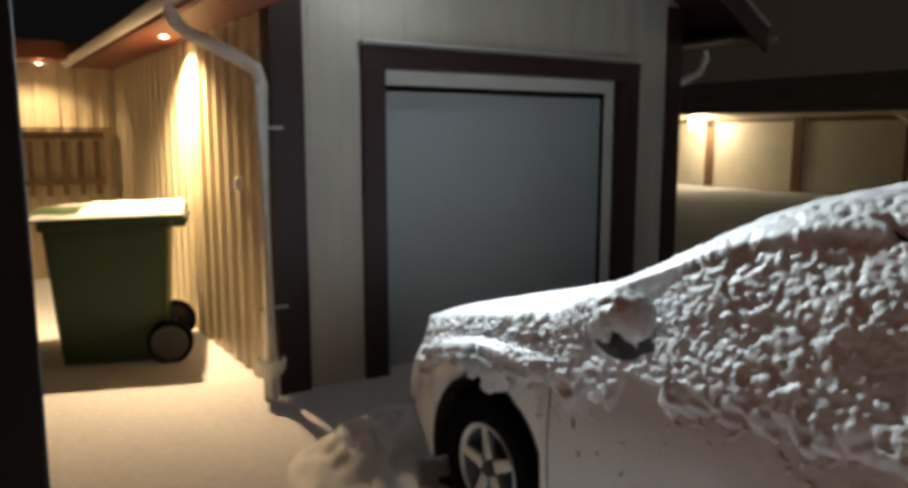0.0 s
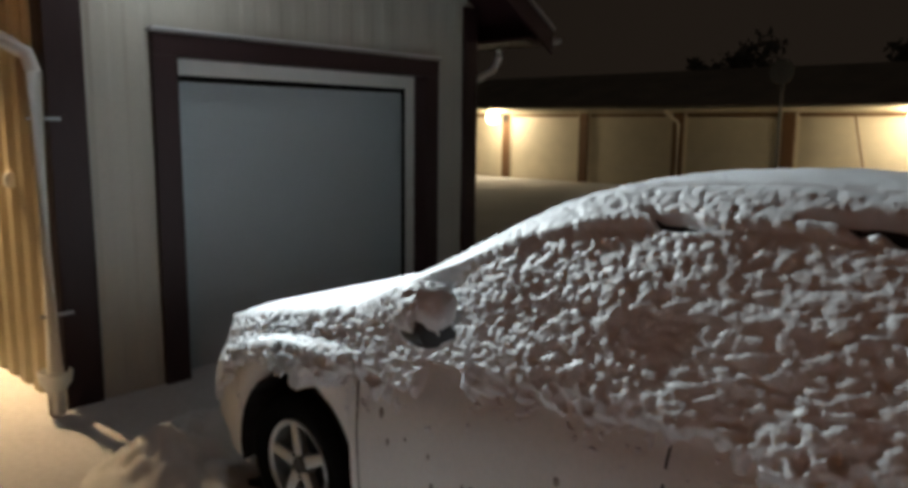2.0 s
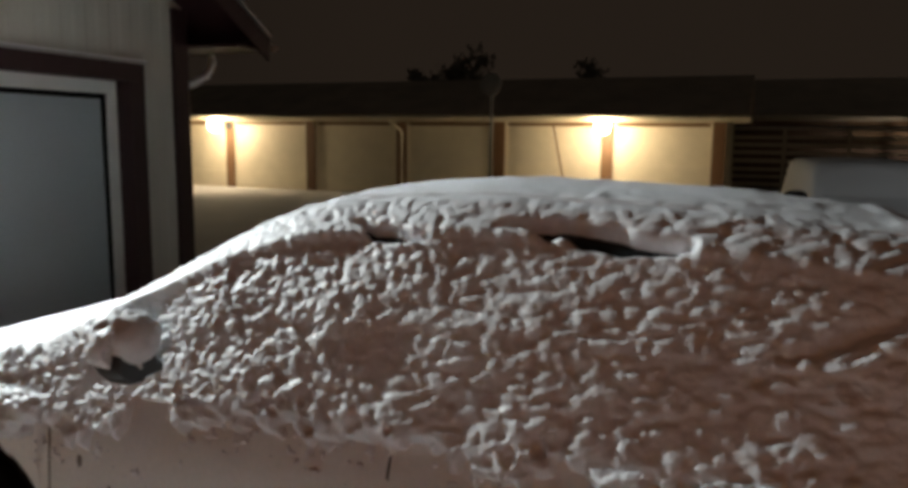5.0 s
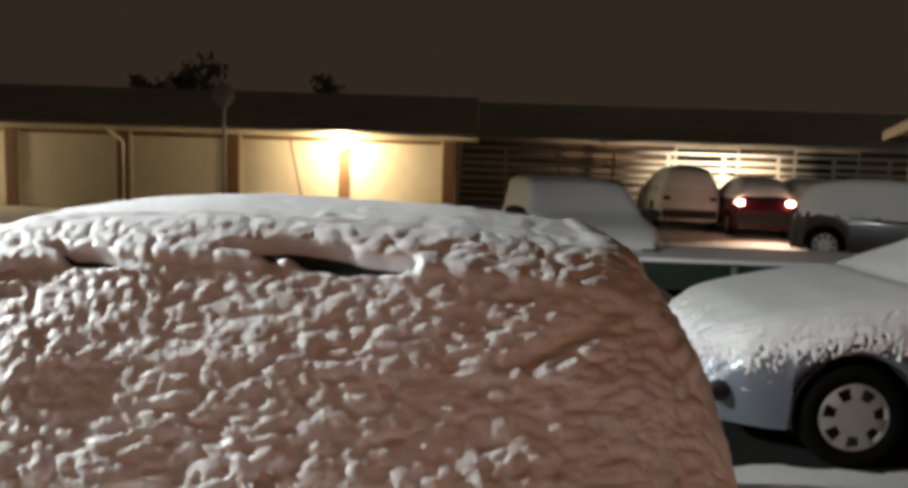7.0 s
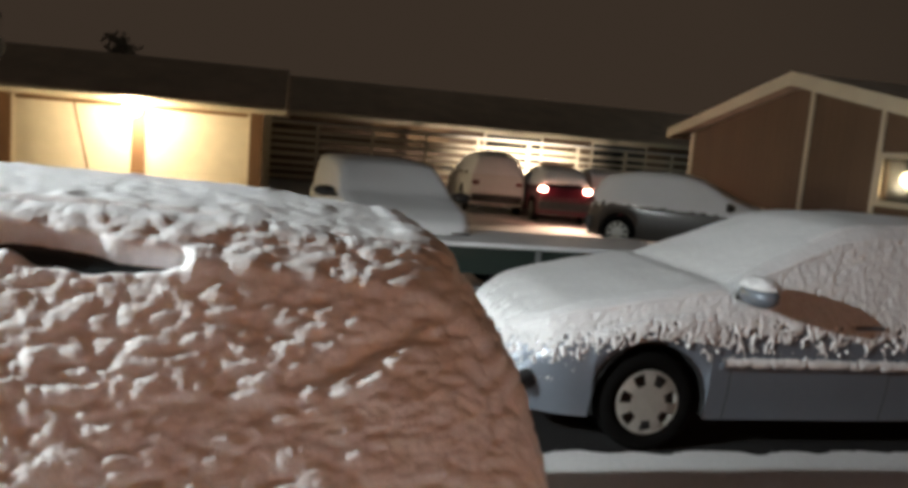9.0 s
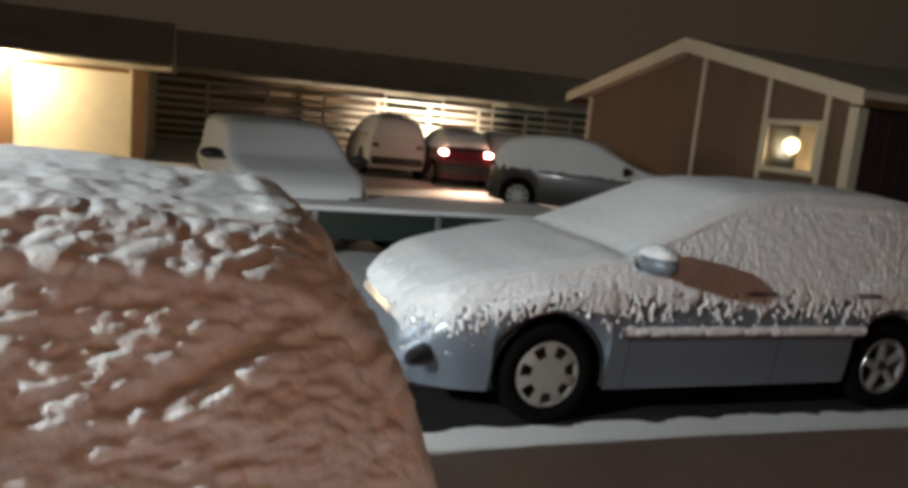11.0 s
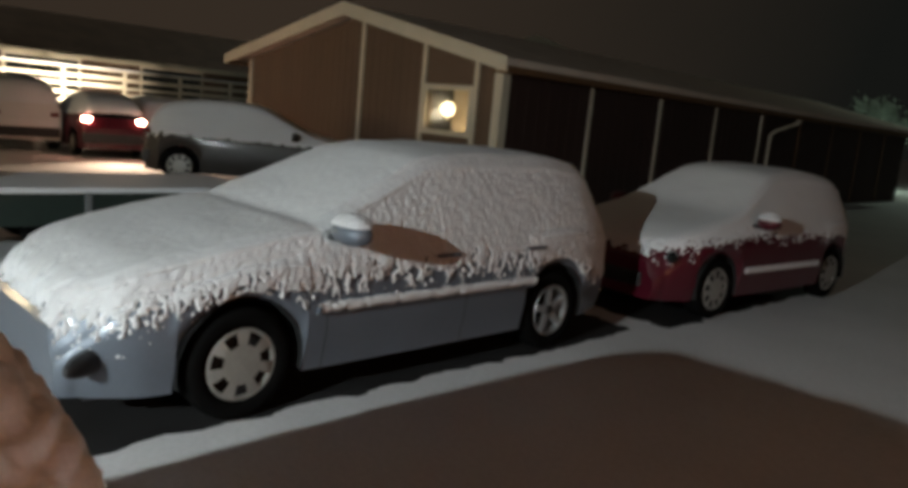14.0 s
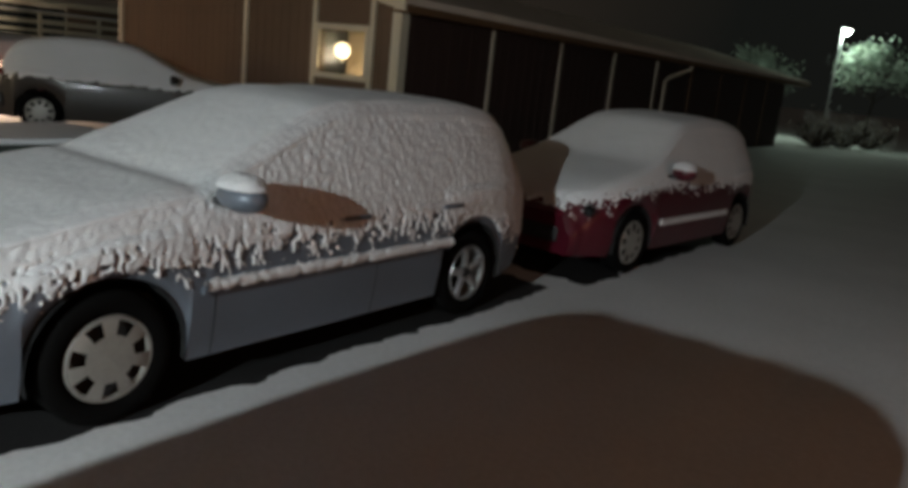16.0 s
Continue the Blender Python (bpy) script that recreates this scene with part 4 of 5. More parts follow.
def roof_snow(p, u, y):
    t = 0.042 + 0.015 * (smooth_noise(p, 0.5, 3) - 0.5) + 0.007 * smooth_noise(p, 0.05, 8) + np.where(y < -0.95, np.interp(u, [0.75, 0.80, 0.92], [1.0, 0.9, 0.45]), 0.3) * (0.012 * soft_lumps(p, 0.045, 18, 8.0) + 0.007 * soft_lumps(p, 0.026, 8, 8.0))
    t = np.where(p[..., 0] < 0, t * np.clip((u - 0.752) / 0.03, 0, 1), t)
    t = t + 0.03 * bump_at(y, -2.85, 0.05) * (0.6 + 0.8 * smooth_noise(p, 0.08, 14))
    return t * np.clip((u - 0.44) / 0.03, -0.2, 1)


snow_cover(c1, HATCH, np.arange(-3.145, 0.855, 0.0050), np.linspace(0.06, 0.80, 250), flank_snow, material=SNOW_WET, label="lumpy wind-blown snow on the flank", side=-1)
snow_cover(c1, HATCH, np.arange(-3.145, 0.855, 0.010), np.concatenate([np.linspace(0.43, 0.74, 30), np.linspace(0.75, 1.0, 66)]), lambda p, u, y: np.where((p[..., 0] < 0) & (u < 0.753), -1, roof_snow(p, u, y)), label="smooth snow on roof and bonnet")


def mirror_snow(root, spec, side=-1, scale=1.0, seed=5, thick=0.03, cut=-2.0):
    my, mz = spec["mirror"]
    hw = np.interp(my, *zip(*sorted(spec["half"]))) - 0.05
    bm = bmesh.new()
    vs = bmesh.ops.create_icosphere(bm, subdivisions=5, radius=1)["verts"]
    wide = spec.get("mirror_wide", 0.12)
    c = np.array([side * (hw + 0.02 + wide), my, mz + 0.02])
    p = np.array([v.co[:] for v in vs]) * np.array([wide - 0.008, 0.098, 0.082]) * scale
    n = np.array([v.co[:] for v in vs])
    h = thick * (0.3 + (0.7 * lumps(p + c, 0.045, seed) + 0.4 * lumps(p + c, 0.02, seed + 1))) * np.clip(n[:, 2] + 0.75 - 0.6 * (n[:, 1] < -0.2), -0.5, 1)
    p = np.where((n[:, 2] < cut)[:, None], p * 0.8, p + n * h[:, None]) + c
    for v, q in zip(vs, p):
        v.co = q
    part("mirror_snow", bm, SNOW_WET, root, "snow cap on the mirror", True)


mirror_snow(c1, HATCH, -1, 0.86, 5, 0.042)
# door handles
for yy in (-1.45, -2.34):
    part("door_handle", box(0.868, yy - 0.10, 0.845, 0.895, yy + 0.10, 0.872, 0.008), PAINT_WHITE, c1, smooth=True)
part("mud_flap", box(-0.85, -0.42, 0.12, -0.66, -0.405, 0.36, 0.003), RUBBER, c1)


def slush():
    """Snow ploughed up before the front wheel."""
    n = 70
    xs, ys = np.linspace(1.7, 3.3, n), np.linspace(2.75, 4.15, n)
    gx, gy = np.meshgrid(xs, ys, indexing="ij")
    p = np.stack([gx, gy, 0 * gx], -1)
    e = np.exp(-(((gx - 2.40) / 0.26) ** 2 + ((gy - 3.40) / 0.24) ** 2)) + 0.7 * np.exp(-(((gx - 2.75) / 0.25) ** 2 + ((gy - 3.58) / 0.2) ** 2))
    h = 0.17 * e * (0.35 + 0.9 * lumps(p, 0.10, 3)) + 0.05 * e * lumps(p, 0.04, 5) - 0.012
    p[..., 2] = h
    o = new("snow_heap", mesh_from("snow_heap", p.reshape(-1, 3), grid_faces(n, n, flip=True), SNOW_WET, True))
    tagged(o, "loose heap of slush before the front wheel", "snow heap", kind="stuff")


slush()

# silver-blue estate
C2 = pose(5.98, -2.28, 0)
c2 = car("estate_car", C2, WAGON, PAINT_SILVER, "silver-blue estate car dusted with frosty snow", "cover", near=True)
for yy, u0, u1 in ((-0.50, 0.0, 0.40), (-1.62, 0.0, 0.42), (-2.42, 0.2, 0.42)):
    seam(c2, WAGON, yy, u0, u1, width=0.005)


def frost(low0, seed, scale=1.0, edge=1.0):
    def f(p, u, y):
        z = p[..., 2]
        low = np.interp(y, low0[0], low0[1])
        streak = p * np.array([1, 1.0, 0.45])
        low = low + edge * (0.07 * (smooth_noise(p, 0.06, seed) - 0.5) + 0.26 * (smooth_noise(streak, 0.014, seed + 3) - 0.5) + 0.12 * (smooth_noise(p, 0.025, seed + 4) - 0.5) + 0.06 * (smooth_noise(p, 0.3, seed + 7) - 0.5))
        side = np.clip((0.74 - u) / 0.06, 0, 1)
        lean = p * np.array([1, 1.0, 0.62]) + 0.35 * np.stack([0 * y, z, 0 * y], -1)
        grain = 0.006 * lumps(lean, 0.028, seed + 1) + 0.008 * smooth_noise(lean, 0.022, seed + 5) + 0.004 * smooth_noise(p, 0.11, seed + 6)
        t = 0.028 * (1 - side) + side * scale * (0.005 + grain) + (1 - side) * (0.01 * smooth_noise(p, 0.2, seed) + 0.005 * lumps(p, 0.05, seed + 2))
        bare = speckle(p, z, low, seed + 11) if edge > 0.5 else np.full_like(z, -0.02)
        return np.where(z > low, t * np.clip((z - low) / 0.03, 0.05, 1), bare)
    return f


snow_cover(c2, WAGON, np.arange(-3.43, 0.85, 0.0078), np.linspace(0.08, 0.77, 150),
           lambda p, u, y: frost(([-3.44, -3.0, -2.4, -1.6, -0.5, -0.3, 0.3, 0.6, 0.86], [0.50, 0.62, 0.735, 0.76, 0.73, 0.70, 0.68, 0.60, 0.5]), 31)(p, u, y), material=SNOW_WET, label="crusted frost and snow on the flank", side=-1)
snow_cover(c2, WAGON, np.arange(-3.43, 0.85, 0.018), np.concatenate([np.linspace(0.40, 0.75, 30), np.linspace(0.76, 1.0, 44)]),
           lambda p, u, y: np.where((p[..., 0] < 0) & (u < 0.74), -1, frost(([-4, 1], [0.72, 0.62]), 35)(p, u, y)), label="even snow on roof and bonnet")
# side moulding with a rope of snow on it
bm = box(-0.872, -2.30, 0.545, -0.845, -0.42, 0.585, 0.006)
part("side_moulding", bm, PAINT_SILVER, c2)
ys = np.arange(-2.30, -0.42, 0.012)
aa = np.linspace(0, 2 * math.pi, 10)[:-1]
pts = np.array([[(-0.872 + 0.020 * math.cos(a), y, 0.592 + 0.024 * math.sin(a)) for a in aa] for y in ys])
c = pts.mean(axis=1, keepdims=True)
pts = c + (pts - c) * (0.55 + 0.9 * lumps(pts, 0.04, 3))[..., None]
fs = []
for i in range(len(ys) - 1):
    for j in range(9):
        fs.append((i * 9 + j, i * 9 + (j + 1) % 9, (i + 1) * 9 + (j + 1) % 9, (i + 1) * 9 + j))
o = new("moulding_snow", mesh_from("moulding_snow", pts.reshape(-1, 3), fs, SNOW_WET, True))
o.parent = c2
tagged(o, "rope of snow on the side moulding")
# fog lamp slot
bm = bmesh.new()
vs = bmesh.ops.create_icosphere(bm, subdivisions=3, radius=1)["verts"]
bmesh.ops.scale(bm, vec=(0.055, 0.19, 0.062), verts=vs)
bmesh.ops.transform(bm, matrix=pose(-0.665, 0.725, 0.405, 0, 0, 38), verts=vs)
part("fog_lamp_slot", bm, PLASTIC, c2, smooth=True)
for yy in (-1.42, -2.30):
    part("door_handle", box(-0.875, yy - 0.10, 0.815, -0.848, yy + 0.10, 0.842, 0.008), PAINT_SILVER, c2, smooth=True)

# red hatchback behind it
c3 = car("red_hatchback", pose(5.78, -7.27, 0, 0, 0, -4.2), SMALL, PAINT_RED, "dark red hatchback with snow on roof and bonnet", "cover")
snow_cover(c3, SMALL, np.arange(-3.09, 0.73, 0.02), np.concatenate([np.linspace(0.16, 0.75, 60), np.linspace(0.76, 1.0, 12)]), frost(([-3.1, -0.5, 0.2, 0.74], [0.74, 0.82, 0.76, 0.62]), 51, 0.6, 0.55), label="thin snow over roof, windows and bonnet")
part("side_moulding", box(-0.858, -2.0, 0.44, -0.83, -0.42, 0.50, 0.006), SNOW, c3, "snow on the lower side trim")
part("front_grille", box(-0.45, 0.70, 0.30, 0.45, 0.765, 0.44, 0.02), PLASTIC, c3)
for s in (-1, 1):
    bm = bmesh.new()
    vs = bmesh.ops.create_icosphere(bm, subdivisions=3, radius=1)["verts"]
    bmesh.ops.scale(bm, vec=(0.06, 0.14, 0.06), verts=vs)
    bmesh.ops.transform(bm, matrix=pose(s * 0.64, 0.58, 0.62, 0, 0, -s * 35), verts=vs)
    part("headlamp", bm, GLASS, c3, smooth=True)


mirror_snow(c2, WAGON, -1, 1.0, 15, 0.010, 0.25)
mirror_snow(c3, SMALL, -1, 0.98, 25, 0.012, 0.1)


def slush_spots():
    """Splashes of slush on the bare white doors."""
    rng = random.Random(8)
    bm = bmesh.new()
    for _ in range(34):
        y, z = rng.uniform(-2.4, -0.5), rng.uniform(0.45, 0.80)
        g = shell(HATCH, [y], np.linspace(0, 0.42, 40))[0]
        q = g[np.argmin(np.abs(g[:, 2] - z))]
        vs = bmesh.ops.create_icosphere(bm, subdivisions=2, radius=1)["verts"]
        r = rng.uniform(0.006, 0.014)
        bmesh.ops.scale(bm, vec=(0.004, r * 0.8, r * rng.uniform(1.0, 1.9)), verts=vs)
        bmesh.ops.translate(bm, vec=(-q[0], y, z), verts=vs)
    tagged(part("slush_spatter", bm, SLUSH, c1, "grey splashes of slush", True), kind="stuff")


SLUSH = mat("grey_slush", (0.30, 0.28, 0.26), 0.5, vary=0.2, scale=20)
slush_spots()


def far_car(name, m, spec, paint, label, seed, low=0.95, lit_tail=False):
    c = car(name, m, spec, paint, label)
    snow_cover(c, spec, np.arange(spec["tail"] + 0.01, spec["nose"], 0.07), np.concatenate([np.linspace(0.2, 0.75, 20), np.linspace(0.77, 1.0, 8)]), frost(([-5, 2], [low, low - 0.1]), seed, 1.0, 0.3), label="snow over the upper body")
    for s in (-1, 1):
        bm = box(s * 0.60 - 0.09, spec["tail"] - 0.012, 0.82, s * 0.60 + 0.09, spec["tail"] + 0.10, 0.92, 0.015)
        part("tail_lamp", bm, TAIL_ON if lit_tail else TAIL_RED, c)
        bm = box(s * 0.56 - 0.12, spec["nose"] - 0.14, 0.58, s * 0.56 + 0.12, spec["nose"] - 0.02, 0.68, 0.02)
        part("headlamp", bm, GLASS, c)
    part("rear_bumper", box(-0.70, spec["tail"] - 0.04, 0.34, 0.70, spec["tail"] + 0.10, 0.56, 0.03), PLASTIC, c)
    return c


far_car("snowed_car", pose(11.0, -1.53, 0, 0, 0, 97), BOXY, PAINT_WHITE, "pale car wholly under snow facing the yard", 61, 0.7)
far_car("dark_car", pose(14.5, -9.2, 0, 0, 0, 146) @ Matrix.Scale(1.08, 4), SMALL, PAINT_DARK, "dark car with snow on roof, windows and bonnet", 67, 0.86)
far_car("white_offroad_car", pose(24.6, -5.70, 0, 0, 0, -94), OFFROAD, PAINT_WHITE, "white off-road car with its back to the car park", 71, 1.15)
far_car("red_car", pose(23.0, -7.33, 0, 0, 0, -96), SMALL, PAINT_RED, "red car with its tail lamps lit beside the fence", 73, 1.0, True)
far_car("red_snowed_car", pose(23.6, -9.1, 0, 0, 0, -100), SMALL, PAINT_RED, "red car half hidden under snow by the fence", 79, 0.75)


def trailer():
    t = empty("trailer", pose(9.7, 0, 0), "low dark green trailer with snow along its side boards", "trailer")
    part("side_board", box(0, -4.9, 0.28, 0.03, -0.2, 0.60, 0.004), GREEN_SIDE, t)
    part("side_board", box(1.3, -4.9, 0.28, 1.33, -0.2, 0.60, 0.004), GREEN_SIDE, t)
    part("end_board", box(0.031, -4.9, 0.28, 1.299, -4.87, 0.60, 0.004), GREEN_SIDE, t)
    part("end_board", box(0.031, -0.23, 0.28, 1.299, -0.2, 0.60, 0.004), GREEN_SIDE, t)
    part("deck", box(0.031, -4.869, 0.29, 1.299, -0.231, 0.33), BLACK, t)
    part("snow_layer", box(-0.03, -4.93, 0.601, 1.36, -0.17, 0.66, 0.02), SNOW, t, "flat snow filling the trailer")
    for y in (-1.6, -3.04, -4.6):
        part("upright", box(-0.035, y, 0.30, -0.001, y + 0.06, 0.62, 0.004), STEEL, t)
    for y in (-2.7, -3.5):
        for x in (0.1, 1.1):
            w = part("wheel", lathe([(0.14, -0.08), (0.27, -0.08), (0.285, -0.05), (0.285, 0.05), (0.27, 0.08), (0.14, 0.08), (0.02, 0.06)], 24), RUBBER, t, smooth=True)
            w.matrix_local = pose(x, y, 0.28)


trailer()


# ---------------------------------------------------------------- row of garages beyond the car park
RX = 21.5
POSTS = [19.5, 16.39, 13.25, 10.05, 6.95, 3.85, 0.98]


def garage_row():
    tagged(finish("wall_row", box(RX + 0.16, 0.82, 0, RX + 6.0, 34, 2.27), CREAM), "cream wall of the garage row", "wall", kind="structure")
    ys = POSTS[::-1] + [22.4, 25.5, 28.6]
    for k, (a, b) in enumerate(zip(ys, ys[1:])):
        d = new("door_%d" % (k + 2))
        tagged(d, "closed cream garage door with shallow panels", "garage door", "garage row doors", "structure")
        z = 0.02
        for q in range(4):
            part("door_panel", box(RX + 0.09, a + 0.24, z + 0.001, RX + 0.15, b - 0.24, z + 0.508, 0.002), TRIM, d)
            z += 0.51
        part("door_frame", box(RX + 0.05, a + 0.17, 0, RX + 0.158, a + 0.235, 2.17), TRIM, d)
        part("door_frame", box(RX + 0.05, b - 0.235, 0, RX + 0.158, b - 0.17, 2.17), TRIM, d)
        part("lintel_board", box(RX + 0.06, a + 0.24, 2.075, RX + 0.158, b - 0.24, 2.16), POST_BROWN, d)
    for y in ys:
        tagged(finish("trim_post", box(RX, y - 0.165, 0, RX + 0.158, y + 0.165, 2.19, 0.006), POST_BROWN), "brown post between garage doors", "post", "garage row posts", "structure")
    r = new("roof_row")
    tagged(r, "long low roof under brown-lit snow", "roof", kind="structure")
    bm = bmesh.new()
    pr = [(RX - 0.45, 2.27), (RX + 3.0, 3.48), (RX + 6.4, 2.27), (RX + 6.4, 2.39), (RX + 3.0, 3.60), (RX - 0.45, 2.39)]
    f = [bm.verts.new((x, 0.27, z)) for x, z in pr]
    b = [bm.verts.new((x, 34, z)) for x, z in pr]
    bm.faces.new(f), bm.faces.new(b)
    for i in range(6):
        bm.faces.new((f[i], f[(i + 1) % 6], b[(i + 1) % 6], b[i]))
    part("roof_sheet", bm, ROOFING, r)
    part("fascia", box(RX - 0.48, 0.25, 2.22, RX - 0.451, 34, 2.375, 0.004), TRIM, r, "cream eaves board")
    part("soffit", box(RX - 0.45, 0.29, 2.20, RX + 0.1, 34, 2.22), TRIM, r)
    part("gutter", tube([(RX - 0.53, 0.25, 2.29), (RX - 0.53, 34, 2.29)], 0.05, 8), TRIM, r)
    part("barge_board", box(RX - 0.44, 0.24, 2.19, RX + 0.2, 0.269, 2.37), TRIM, r)
    for y in (16.39, 3.85):
        l = empty("wall_lamp", pose(RX - 0.02, y, 2.02), "glowing bulkhead lamp on a garage post", "lamp", "garage row lamps")
        part("lamp_base", box(-0.06, -0.09, -0.10, 0.018, 0.09, 0.10, 0.015), PLASTIC, l)
        bm = bmesh.new()
        bmesh.ops.create_uvsphere(bm, u_segments=16, v_segments=10, radius=0.2, matrix=pose(-0.70, 0, 0.03))
        part("globe", bm, BULB_WARM, l, "glowing globe", True)
        part("lamp_arm", tube([(-0.05, 0, -0.03), (-0.30, 0, -0.05), (-0.52, 0, 0.0)], 0.02, 8), PLASTIC, l)
    for y in (10.0,):
        p = empty("downpipe", pose(RX - 0.06, y, 0), "cream downpipe on the garage row", "downpipe")
        part("pipe", tube([(-0.42, 0.25, 2.25), (-0.40, 0.22, 2.17), (-0.05, 0.02, 1.92), (0.0, 0, 1.84), (0, 0, 0.05)], 0.045, 8), TRIM, p, smooth=True)
    st = finish("leaning_pole", tube([(RX - 0.35, 5.27, 2.10), (RX - 0.45, 4.80, 0.02)], 0.028, 8), POST_BROWN)
    tagged(st, "thin dark pole leaning on a garage door", "pole")
    # sign on a post
    s = empty("road_sign", pose(20.4, 6.81, 0), "round road sign seen from its dark back on a thin post", "sign")
    part("post", tube([(0, 0, 0), (0, 0, 3.42)], 0.035, 10), PLASTIC, s)
    part("plate", cyl(0.30, 0.02, pose(-0.05, 0, 3.15, 0, 90, 0), 28), STEEL, s)


garage_row()


# ---------------------------------------------------------------- fence and low building behind the parked cars
def fence():
    f = empty("slatted_fence", pose(27.0, 0, 0), "pale slatted fence lit by headlamps", "fence")
    y, rng = 1.15, random.Random(12)
    while y > -14.0:
        part("post", box(-0.05, y - 0.05, 0, 0.05, y + 0.05, 2.08, 0.006), TRIM, f)
        for q in range(7):
            z = 0.30 + q * 0.25 + rng.uniform(-0.02, 0.02)
            part("slat", box(-0.04, y - 1.78, z, -0.015, y - 0.06, z + rng.uniform(0.09, 0.14), 0.004), TRIM, f)
        y -= 1.84
    part("top_rail", box(-0.07, -15.4, 2.081, 0.07, 1.2, 2.14, 0.006), TRIM, f)
    part("rail_snow", box(-0.07, -15.4, 2.141, 0.07, 1.2, 2.18, 0.015), SNOW, f)


fence()


def low_building():
    tagged(finish("wall_low_building", box(31.0, -19.5, 0, 38, 6, 2.5), BROWN_WALL), "dim brown wall behind the fence", "wall", kind="structure")
    r = new("roof_low_building")
    tagged(r, "long snowy roof behind the fence", "roof", kind="structure")
    bm = bmesh.new()
    pr = [(30.2, 2.5), (34.5, 4.08), (38.8, 2.5), (38.8, 2.6), (34.5, 4.2), (30.2, 2.62)]
    f = [bm.verts.new((x, -20, z)) for x, z in pr]
    b = [bm.verts.new((x, 8, z)) for x, z in pr]
    bm.faces.new(f), bm.faces.new(b)
    for i in range(6):
        bm.faces.new((f[i], f[(i + 1) % 6], b[(i + 1) % 6], b[i]))
    part("roof_sheet", bm, ROOFING, r)
    part("fascia", box(30.16, -20, 2.45, 30.199, 8, 2.63), TRIM, r)
    part("board_panel", box(30.97, -5.9, 1.6, 30.999, -2.8, 2.49), OLD_WOOD, r, "orange-brown wooden panel under the eaves")
    for k, y in enumerate((-8.6, -13.2)):
        w = new("window_%d" % (k + 2))
        tagged(w, "dark window with a pale frame", "window", kind="structure")
        part("window_frame", box(30.96, y - 1.25, 1.3, 31.0, y + 1.25, 2.48), TRIM, w)
        part("pane", box(30.94, y - 1.15, 1.4, 30.959, y + 1.15, 2.38), GLASS, w)


low_building()


# ---------------------------------------------------------------- long gabled building
BX0, BX1, BY0, BY1 = 11.0, 19.9, -10.4, -34.0
BRX, BRZ, BEZ = 15.36, 3.64, 2.68


